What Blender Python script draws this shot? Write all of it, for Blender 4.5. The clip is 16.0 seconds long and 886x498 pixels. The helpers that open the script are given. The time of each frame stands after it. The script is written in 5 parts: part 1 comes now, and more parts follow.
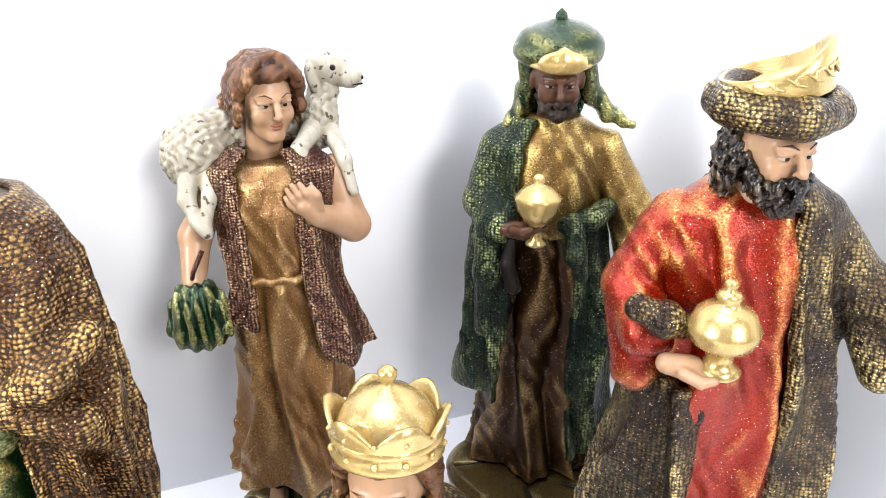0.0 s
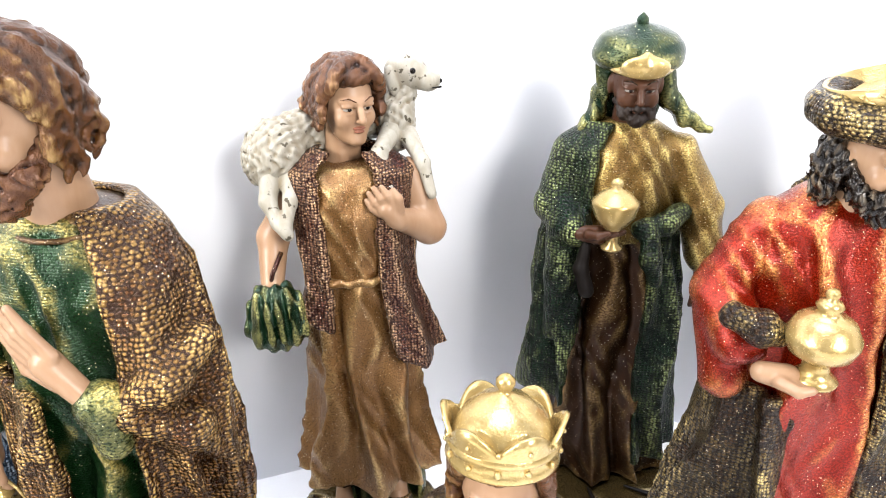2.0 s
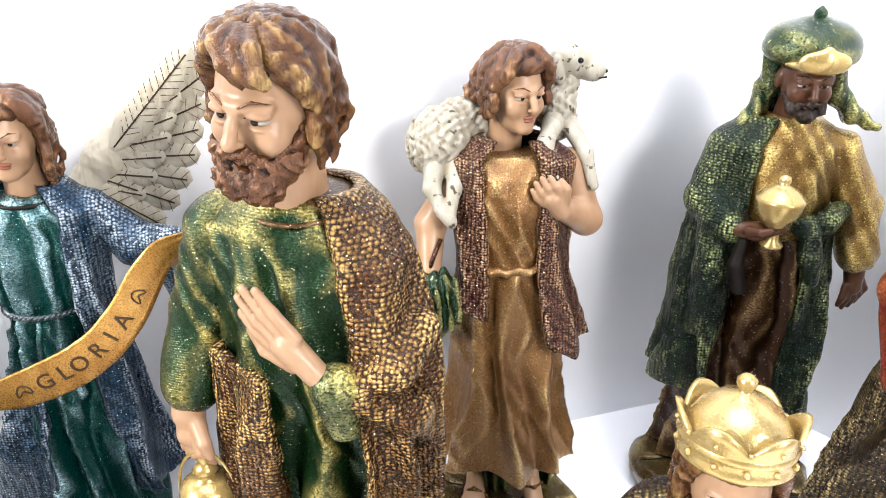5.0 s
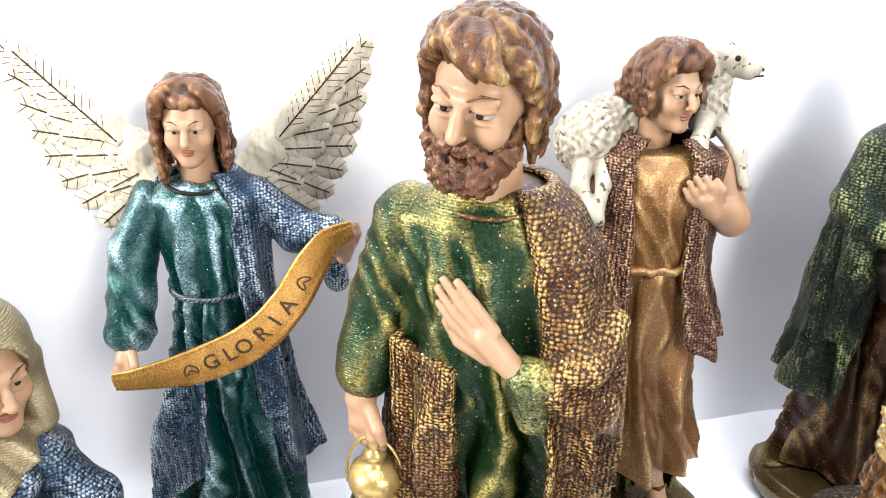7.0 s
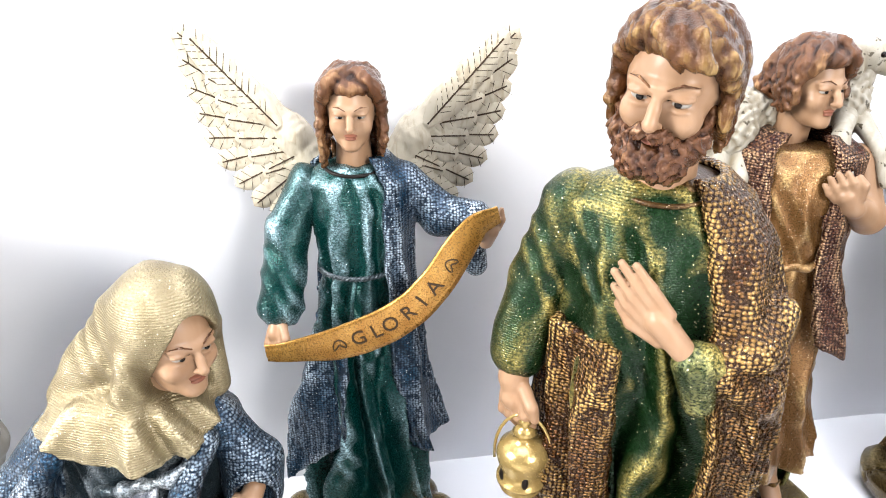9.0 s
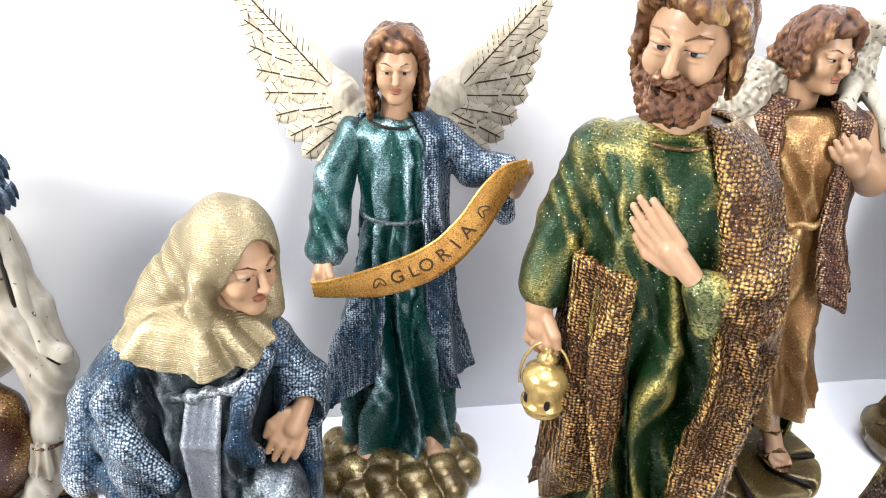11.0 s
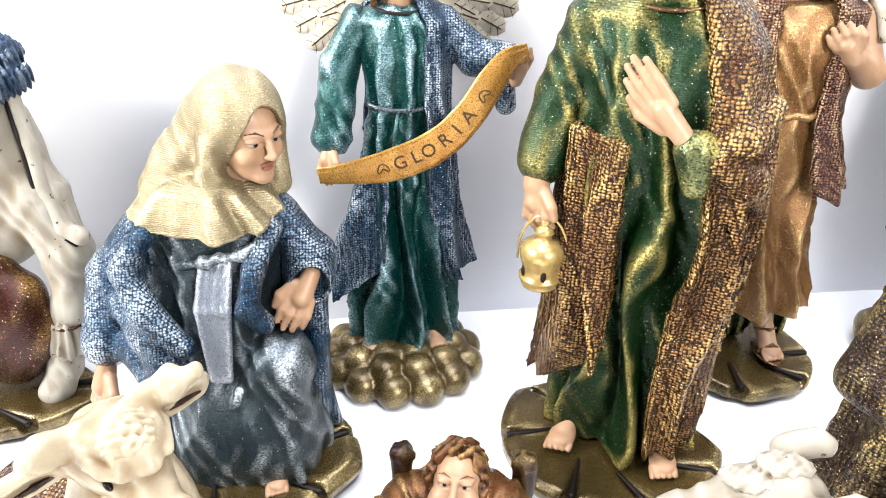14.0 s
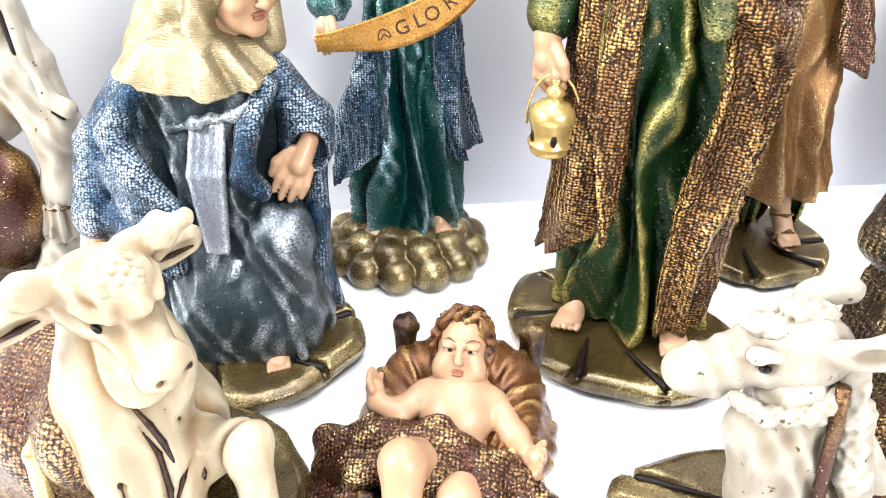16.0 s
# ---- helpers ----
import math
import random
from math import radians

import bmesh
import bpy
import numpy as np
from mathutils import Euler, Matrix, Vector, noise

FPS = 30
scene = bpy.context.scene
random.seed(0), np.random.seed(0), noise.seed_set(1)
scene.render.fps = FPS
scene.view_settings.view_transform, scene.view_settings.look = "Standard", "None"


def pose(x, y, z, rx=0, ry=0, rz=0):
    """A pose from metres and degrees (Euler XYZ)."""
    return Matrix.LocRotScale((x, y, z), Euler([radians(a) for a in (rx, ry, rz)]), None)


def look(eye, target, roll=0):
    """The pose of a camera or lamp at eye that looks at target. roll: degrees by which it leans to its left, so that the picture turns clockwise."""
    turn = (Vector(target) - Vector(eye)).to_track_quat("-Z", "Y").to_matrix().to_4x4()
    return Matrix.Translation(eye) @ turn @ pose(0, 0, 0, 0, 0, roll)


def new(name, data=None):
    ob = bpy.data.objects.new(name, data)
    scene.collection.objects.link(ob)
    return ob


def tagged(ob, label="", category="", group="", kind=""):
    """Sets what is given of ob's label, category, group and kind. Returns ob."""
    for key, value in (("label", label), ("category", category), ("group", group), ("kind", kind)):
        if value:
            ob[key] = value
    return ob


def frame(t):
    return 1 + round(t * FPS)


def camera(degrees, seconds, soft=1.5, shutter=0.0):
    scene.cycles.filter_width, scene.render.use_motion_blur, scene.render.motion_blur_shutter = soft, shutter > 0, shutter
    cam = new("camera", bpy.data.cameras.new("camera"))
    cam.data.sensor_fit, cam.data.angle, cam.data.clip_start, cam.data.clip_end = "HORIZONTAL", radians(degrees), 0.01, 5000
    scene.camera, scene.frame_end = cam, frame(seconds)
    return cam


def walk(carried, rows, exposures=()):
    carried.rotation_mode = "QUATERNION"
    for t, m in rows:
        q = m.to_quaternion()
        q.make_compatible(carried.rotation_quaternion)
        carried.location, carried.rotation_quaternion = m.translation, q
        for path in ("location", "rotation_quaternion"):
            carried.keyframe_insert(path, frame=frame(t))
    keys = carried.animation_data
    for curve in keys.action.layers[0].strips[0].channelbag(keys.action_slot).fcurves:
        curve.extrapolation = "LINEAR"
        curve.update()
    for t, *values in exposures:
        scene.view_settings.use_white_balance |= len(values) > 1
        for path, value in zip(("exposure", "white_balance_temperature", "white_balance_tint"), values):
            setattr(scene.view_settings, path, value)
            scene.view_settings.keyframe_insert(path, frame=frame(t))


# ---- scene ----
cam = camera(63.7, 16.0, soft=1.0)
METRES, EYE, TILT, LEAN, TURN = 0.331, 0.344, -23.0, 0.0, 0.0
ROWS = [
    (0.0, 0.0, 0.0, 0.0, 0.0, 0.0, -0.0),
    (0.5, -0.0252, 0.0007, 0.0034, 0.26, -0.29, -0.18),
    (1.0, -0.051, 0.0018, 0.0066, 0.57, -0.36, -0.21),
    (1.5, -0.0764, -0.0001, 0.0109, 0.82, -0.44, -0.32),
    (2.0, -0.1041, -0.0039, 0.0128, 1.02, -0.4, -0.54),
    (2.5, -0.1418, -0.0087, 0.0186, 1.28, -0.38, -0.77),
    (3.0, -0.1699, -0.0076, 0.0199, 1.56, -0.6, -0.8),
    (3.5, -0.2069, -0.0077, 0.0206, 1.85, -0.76, -1.18),
    (4.0, -0.2421, -0.0101, 0.0199, 2.31, -1.03, -1.51),
    (6.5, -0.4303, -0.018, 0.0086, 5.99, -2.49, -3.71),
    (7.0, -0.467, -0.0291, 0.0086, 7.3, -2.44, -4.08),
    (7.5, -0.4999, -0.0428, 0.0046, 8.23, -2.47, -4.62),
    (8.0, -0.5369, -0.0557, -0.0013, 9.2, -2.58, -5.1),
    (8.5, -0.5751, -0.0679, -0.0075, 10.34, -2.87, -5.38),
    (9.0, -0.596, -0.0833, -0.0164, 11.24, -3.11, -5.68),
    (11.5, -0.595, -0.2074, -0.0997, 12.73, -4.32, -6.91),
    (12.0, -0.583, -0.2145, -0.1154, 13.03, -4.75, -6.64),
    (12.5, -0.5719, -0.223, -0.1339, 13.5, -5.08, -6.59),
    (13.0, -0.5639, -0.231, -0.1544, 13.28, -5.36, -6.84),
    (13.5, -0.5583, -0.2352, -0.1795, 13.22, -6.0, -6.93),
    (14.0, -0.5573, -0.2323, -0.2055, 13.32, -6.99, -7.04),
    (14.5, -0.5554, -0.2209, -0.2356, 13.2, -8.44, -7.13),
    (15.0, -0.555, -0.2118, -0.2624, 13.26, -9.76, -7.01),
    (15.5, -0.5538, -0.2051, -0.287, 13.43, -10.86, -6.97),
    (16.0, -0.5506, -0.1971, -0.3127, 13.76, -12.14, -6.83),
]
walk(cam, [(t, pose(0, 0, EYE, TILT, LEAN, TURN) @ pose(METRES * x, METRES * y, METRES * z, 90 + pitch, roll, yaw)) for t, x, y, z, yaw, pitch, roll in ROWS],
     [(0, -0.1), (4, -0.1), (7, 0.02), (9, -0.08), (12, -0.1), (13.5, 0.14), (14.5, 0.36), (16, 0.5)])

# ---- world and light ----
world = bpy.data.worlds.new("room_light")
scene.world = world
world.use_nodes = True
world.node_tree.nodes["Background"].inputs[0].default_value = (0.70, 0.75, 1.0, 1)
world.node_tree.nodes["Background"].inputs[1].default_value = 0.28


def area_lamp(name, eye, target, size, power, colour):
    data = bpy.data.lights.new(name, "AREA")
    data.shape, data.size, data.energy, data.color = "DISK", size, power, colour
    ob = new(name, data)
    ob.matrix_world = look(eye, target)
    return ob


area_lamp("photo_lamp_right", (0.62, -0.66, 0.74), (-0.12, 0.32, 0.14), 0.46, 22.0, (1.0, 0.99, 0.97))
area_lamp("photo_lamp_left", (-1.05, -0.42, 0.70), (-0.30, 0.25, 0.12), 0.46, 30.0, (1.0, 0.99, 0.97))
# Unseen overhead lamp, added as broad fill to lighten shadows on the board.
area_lamp("overhead_fill", (-0.15, 0.0, 1.5), (-0.15, 0.2, 0.0), 1.2, 38.0, (0.87, 0.90, 1.0))

# ---- materials ----
MATS = {}


def mixer(nt, kind, fac, a, b):
    n = nt.nodes.new("ShaderNodeMix")
    n.data_type, n.blend_type = "RGBA", kind
    for key, val in ((0, fac), (6, a), (7, b)):
        if isinstance(val, bpy.types.NodeSocket):
            nt.links.new(val, n.inputs[key])
        else:
            n.inputs[key].default_value = val if key == 0 else (*val, 1)
    return n.outputs[2]


def ramp(nt, val, lo, hi):
    n = nt.nodes.new("ShaderNodeMapRange")
    nt.links.new(val, n.inputs[0])
    n.inputs[1].default_value, n.inputs[2].default_value = lo, hi
    return n.outputs[0]


def grain(nt, co, scale, detail=3.0, warp=0.0):
    n = nt.nodes.new("ShaderNodeTexNoise")
    n.inputs["Scale"].default_value, n.inputs["Detail"].default_value = scale, detail
    n.inputs["Distortion"].default_value = warp
    nt.links.new(co, n.inputs["Vector"])
    return n.outputs[0]


def maths(nt, op, a, b=0.0):
    n = nt.nodes.new("ShaderNodeMath")
    n.operation = op
    for i, val in enumerate((a, b)):
        if isinstance(val, bpy.types.NodeSocket):
            nt.links.new(val, n.inputs[i])
        else:
            n.inputs[i].default_value = val
    return n.outputs[0]


def stretched(nt, co, scale):
    mp = nt.nodes.new("ShaderNodeMapping")
    mp.inputs["Scale"].default_value = scale
    nt.links.new(co, mp.inputs[0])
    return mp.outputs[0]


def deeper(c, tone):
    """A paint colour thinned to its tone and a little purer."""
    grey = sum(c) / 3
    return tuple(max(0.002, grey + (v - grey) * (1.1 if tone < 0.45 else 0.97)) * tone for v in c)


def paint(name, base, other=None, metal=None, rough=0.42, gold=0.0, knit=0.0, glitter=0.0, spread=(0.2, 0.85), patch=1.0, bump=0.35, coat=0.03, rows=420.0, weave=0.0, shine=0.2, fleck=0.0, hairy=False, tone=0.215, relief_tone=False):
    """Hand-painted resin: a dark base coat with a second tone in strokes, metal paint laid on the ridges as highlights,
    a knitted or woven relief with darkened gaps, and glitter.
    """
    other = deeper(other or tuple(c * 0.72 for c in base), tone)
    base = deeper(base, tone)
    m = bpy.data.materials.new(name)
    m.use_nodes = True
    nt = m.node_tree
    bsdf = nt.nodes["Principled BSDF"]
    co = nt.nodes.new("ShaderNodeTexCoord").outputs["Object"]
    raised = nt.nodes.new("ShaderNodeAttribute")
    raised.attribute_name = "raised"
    # Raised folds take the metal colour, a painted highlight that follows the relief.
    ridges = ramp(nt, raised.outputs["Fac"], 0.56, 1.12)
    strokes = grain(nt, stretched(nt, co, (150.0 * patch, 150.0 * patch, 42.0 * patch)), 1.0, 4.0, 0.5)
    fine = grain(nt, co, 1300.0, 2.0)
    mixed = ramp(nt, strokes, *spread)
    # Antiquing and shade put into the colour: hollows darker, ridges lighter.
    if relief_tone:
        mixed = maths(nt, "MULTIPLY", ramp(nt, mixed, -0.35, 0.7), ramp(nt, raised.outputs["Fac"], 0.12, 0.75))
    col = mixer(nt, "MIX", mixed, base, other)
    height = maths(nt, "MULTIPLY", fine, 0.75 if metal else 0.3)
    height = maths(nt, "ADD", height, maths(nt, "MULTIPLY", strokes, 0.5))
    metalness, pearl = None, 0.3 if hairy else 0.6
    if weave:
        wv = nt.nodes.new("ShaderNodeTexWave")
        wv.bands_direction = "Z"
        wv.inputs["Scale"].default_value = 330.0
        wv.inputs["Distortion"].default_value = 2.2
        wv.inputs["Detail"].default_value = 2.0
        wv.inputs["Detail Scale"].default_value = 2.5
        nt.links.new(co, wv.inputs["Vector"])
        height = maths(nt, "ADD", height, maths(nt, "MULTIPLY", wv.outputs["Fac"], 0.34 * weave))
    if knit:
        cells = nt.nodes.new("ShaderNodeTexVoronoi")
        cells.inputs["Scale"].default_value = 1.55 * rows
        cells.inputs["Randomness"].default_value = 0.42
        nt.links.new(stretched(nt, co, (1.0, 1.0, 1.2)), cells.inputs["Vector"])
        stitch = ramp(nt, cells.outputs["Distance"], 0.62, 0.08)
        height = maths(nt, "ADD", height, maths(nt, "MULTIPLY", stitch, 0.95 * knit))
        # Gaps between stitches are darkened in the colour to strengthen the relief.
        col = mixer(nt, "MIX", ramp(nt, stitch, 0.55, 0.15), col, tuple(0.35 * c for c in base))
        if metal and gold:
            area = maths(nt, "MULTIPLY", ramp(nt, grain(nt, stretched(nt, co, (62.0, 62.0, 30.0)), 1.0, 5.0, 0.5), 0.70 - 0.3 * gold, 0.95 - 0.3 * gold), ramp(nt, ridges, -0.25, 0.8))
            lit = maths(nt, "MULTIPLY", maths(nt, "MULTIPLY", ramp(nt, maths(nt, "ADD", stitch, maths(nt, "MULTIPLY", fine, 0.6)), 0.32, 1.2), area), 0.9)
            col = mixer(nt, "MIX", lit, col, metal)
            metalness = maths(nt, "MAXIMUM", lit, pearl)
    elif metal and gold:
        area = maths(nt, "MULTIPLY", ramp(nt, grain(nt, stretched(nt, co, (52.0, 52.0, 24.0)), 1.0, 3.0, 0.2), 0.58 - 0.4 * gold, 1.02 - 0.4 * gold), ramp(nt, ridges, 0.0, 0.85))
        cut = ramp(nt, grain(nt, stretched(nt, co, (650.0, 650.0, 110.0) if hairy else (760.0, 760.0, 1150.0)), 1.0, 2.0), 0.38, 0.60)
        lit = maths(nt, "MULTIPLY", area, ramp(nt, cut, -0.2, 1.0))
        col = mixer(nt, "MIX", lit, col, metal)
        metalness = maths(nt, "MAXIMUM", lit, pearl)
    if fleck:
        fk = ramp(nt, grain(nt, co, 240.0, 3.0), 0.70 - 0.1 * fleck, 0.74 - 0.1 * fleck)
        col = mixer(nt, "MIX", fk, col, tuple(0.35 * c for c in base))
    if glitter:
        fl = nt.nodes.new("ShaderNodeTexVoronoi")
        fl.inputs["Scale"].default_value = 1500.0
        nt.links.new(co, fl.inputs["Vector"])
        sp = nt.nodes.new("ShaderNodeSeparateColor")
        nt.links.new(fl.outputs["Color"], sp.inputs[0])
        dot = maths(nt, "MULTIPLY", maths(nt, "GREATER_THAN", sp.outputs[0], 1.0 - 0.11 * glitter), ramp(nt, fl.outputs["Distance"], 0.45, 0.3))
        col = mixer(nt, "MIX", dot, col, tuple(min(1.0, 0.3 + 0.65 * c) for c in (metal or (0.9, 0.9, 0.9))))
        metalness = maths(nt, "MAXIMUM", metalness, dot) if metalness else dot
        height = maths(nt, "ADD", height, maths(nt, "MULTIPLY", maths(nt, "MULTIPLY", dot, sp.outputs[1]), 2.0))
    nt.links.new(col, bsdf.inputs["Base Color"])
    if metalness:
        nt.links.new(metalness, bsdf.inputs["Metallic"])
    rr = nt.nodes.new("ShaderNodeMapRange")
    nt.links.new(fine, rr.inputs[0])
    rr.inputs[3].default_value, rr.inputs[4].default_value = max(0.05, rough - 0.14), rough + 0.12
    nt.links.new(rr.outputs[0], bsdf.inputs["Roughness"])
    bsdf.inputs["Specular IOR Level"].default_value = shine
    bsdf.inputs["Coat Weight"].default_value = max(coat, 0.3) if metal else coat
    bsdf.inputs["Coat Roughness"].default_value = 0.16
    bp = nt.nodes.new("ShaderNodeBump")
    bp.inputs["Strength"].default_value = min(1.0, bump * 1.5 if gold and not knit else bump)
    bp.inputs["Distance"].default_value = 0.0009
    nt.links.new(height, bp.inputs["Height"])
    nt.links.new(bp.outputs[0], bsdf.inputs["Normal"])
    nt.links.new(bp.outputs[0], bsdf.inputs["Coat Normal"])
    MATS[name] = m
    return m


GOLD, PALE = (0.82, 0.56, 0.21), (0.86, 0.74, 0.44)
paint("skin", (0.48, 0.265, 0.14), (0.61, 0.375, 0.22), rough=0.40, bump=0.12, tone=0.56, shine=0.3, coat=0.04)
paint("dark_skin", (0.11, 0.042, 0.021), (0.17, 0.072, 0.036), rough=0.34, bump=0.12, tone=0.45)
paint("lip", (0.50, 0.20, 0.13), rough=0.4, bump=0.05, tone=0.42)
paint("eye_white", (0.60, 0.55, 0.48), rough=0.3, bump=0.02, tone=0.55)
paint("eye_dark", (0.03, 0.02, 0.015), rough=0.25, bump=0.02)
paint("brown_hair", (0.045, 0.016, 0.008), (0.30, 0.13, 0.06), (0.7, 0.42, 0.2), gold=0.22, rough=0.2, bump=0.45, hairy=True, relief_tone=True, tone=0.40)
paint("gold_hair", (0.045, 0.016, 0.006), (0.26, 0.10, 0.03), GOLD, gold=0.32, rough=0.18, bump=0.45, hairy=True, relief_tone=True, tone=0.36)
paint("black_hair", (0.012, 0.007, 0.005), (0.04, 0.024, 0.016), (0.5, 0.38, 0.25), gold=0.35, rough=0.26, bump=0.2, hairy=True)
paint("grey_beard", (0.045, 0.026, 0.018), (0.13, 0.09, 0.07), rough=0.5, bump=0.3)
paint("green_robe", (0.016, 0.075, 0.022), (0.036, 0.14, 0.034), (0.80, 0.62, 0.18), gold=0.5, glitter=0.3, rough=0.3, weave=0.6)
paint("gold_cloak", (0.25, 0.082, 0.020), (0.46, 0.19, 0.045), (0.93, 0.61, 0.21), gold=1.15, knit=1.0, glitter=0.6, rough=0.23, bump=1.0, rows=330.0, tone=0.26)
paint("rust_vest", (0.26, 0.042, 0.026), (0.42, 0.085, 0.045), (0.92, 0.60, 0.34), gold=1.2, knit=1.0, glitter=0.45, rough=0.3, bump=1.0, rows=360.0)
paint("tan_robe", (0.26, 0.115, 0.030), (0.50, 0.25, 0.075), (0.90, 0.66, 0.30), gold=0.36, glitter=0.4, rough=0.3, tone=0.46)
paint("brown_robe", (0.08, 0.028, 0.010), (0.22, 0.085, 0.024), (0.66, 0.42, 0.16), gold=0.5, glitter=0.35, rough=0.36)
paint("mustard_robe", (0.22, 0.11, 0.018), (0.46, 0.27, 0.055), (0.95, 0.72, 0.25), gold=0.72, glitter=0.45, rough=0.3, weave=0.5, tone=0.5)
paint("green_cloak", (0.006, 0.042, 0.012), (0.018, 0.12, 0.028), (0.60, 0.68, 0.26), gold=0.85, knit=0.8, glitter=0.3, rough=0.34, bump=0.9, rows=330.0)
paint("green_satin", (0.005, 0.035, 0.012), (0.016, 0.085, 0.026), (0.80, 0.72, 0.26), gold=0.52, glitter=0.3, rough=0.24, tone=0.3)
paint("red_robe", (0.36, 0.022, 0.006), (0.62, 0.055, 0.012), (0.92, 0.48, 0.14), gold=0.55, glitter=0.4, rough=0.28, weave=0.12, tone=0.38)
paint("bronze_coat", (0.11, 0.045, 0.014), (0.26, 0.12, 0.03), (0.88, 0.66, 0.26), gold=1.0, knit=0.8, glitter=0.5, rough=0.30, bump=0.9, rows=330.0, tone=0.2)
paint("gold_paint", (0.50, 0.33, 0.10), (0.68, 0.49, 0.18), PALE, gold=0.4, rough=0.24, bump=0.15, tone=0.7)
for link in list(MATS["gold_paint"].node_tree.links):
    if link.to_socket.name == "Metallic":
        MATS["gold_paint"].node_tree.links.remove(link)
MATS["gold_paint"].node_tree.nodes["Principled BSDF"].inputs["Metallic"].default_value = 0.6
paint("teal_robe", (0.006, 0.11, 0.10), (0.010, 0.21, 0.18), (0.58, 0.82, 0.90), gold=0.5, glitter=0.1, rough=0.28, weave=0.4)
paint("blue_cloak", (0.020, 0.075, 0.16), (0.05, 0.18, 0.32), (0.74, 0.85, 0.94), gold=1.1, knit=0.4, glitter=0.25, rough=0.32, bump=0.8, rows=420.0, tone=0.40)
paint("slate_robe", (0.06, 0.095, 0.11), (0.15, 0.21, 0.24), (0.80, 0.87, 0.92), gold=0.45, glitter=0.06, rough=0.3, weave=0.4)
paint("silver_sash", (0.16, 0.19, 0.24), (0.42, 0.46, 0.52), (0.86, 0.88, 0.92), gold=0.7, glitter=0.15, rough=0.3, tone=0.6)
paint("straw_veil", (0.34, 0.25, 0.12), (0.58, 0.48, 0.27), (0.84, 0.73, 0.46), gold=0.6, weave=0.7, glitter=0.2, rough=0.40, bump=0.45, tone=0.46)
paint("banner_gold", (0.40, 0.17, 0.022), (0.66, 0.34, 0.065), (0.95, 0.62, 0.2), gold=0.5, rough=0.3, bump=0.2, tone=0.7)
paint("feather", (0.44, 0.34, 0.20), (0.80, 0.71, 0.54), rough=0.4, bump=0.4, patch=2.0, spread=(0.15, 0.5), tone=0.58)
paint("vein", (0.20, 0.12, 0.06), rough=0.6, bump=0.1)
paint("rock", (0.13, 0.082, 0.026), (0.32, 0.225, 0.085), (0.78, 0.62, 0.28), gold=0.34, rough=0.28, bump=0.2, patch=0.35, shine=0.5, tone=0.34, coat=0.2)
paint("wool", (0.40, 0.32, 0.20), (0.74, 0.69, 0.57), rough=0.45, bump=0.6, patch=1.6, fleck=0.8, tone=0.48, relief_tone=True)
paint("cream_hide", (0.32, 0.20, 0.09), (0.74, 0.64, 0.44), rough=0.32, bump=0.3, patch=0.8, tone=0.5, relief_tone=True)
paint("white_hide", (0.28, 0.21, 0.13), (0.66, 0.61, 0.50), rough=0.36, bump=0.35, patch=0.8, fleck=0.25, tone=0.46, relief_tone=True)
paint("leather", (0.09, 0.020, 0.010), (0.20, 0.05, 0.022), (0.76, 0.48, 0.16), gold=0.4, glitter=0.4, rough=0.26)
paint("maroon_cloth", (0.24, 0.055, 0.022), (0.42, 0.11, 0.04), (0.92, 0.64, 0.28), gold=1.05, knit=0.8, glitter=0.3, rough=0.28, bump=0.9, rows=360.0)
paint("straw", (0.13, 0.045, 0.014), (0.42, 0.17, 0.045), GOLD, gold=0.5, rough=0.3, bump=0.3, tone=0.45)
paint("wood", (0.035, 0.010, 0.005), (0.12, 0.042, 0.016), GOLD, gold=0.3, rough=0.36, bump=0.4)
paint("blue_fringe", (0.02, 0.06, 0.14), (0.07, 0.16, 0.30), (0.6, 0.7, 0.8), gold=0.4, rough=0.4)
paint("dark_brown", (0.025, 0.014, 0.008), rough=0.55, bump=0.1)
paint("white_board", (0.86, 0.865, 0.885), (0.845, 0.85, 0.875), rough=0.5, bump=0.03, coat=0.0, patch=0.06, tone=1.0)
paint("white_table", (0.88, 0.88, 0.89), (0.86, 0.86, 0.87), rough=0.3, bump=0.02, coat=0.1, patch=0.06, tone=1.0)

# ---- modelling clay ----
def turn(rx=0, ry=0, rz=0):
    return np.array(Euler([radians(a) for a in (rx, ry, rz)]).to_matrix())


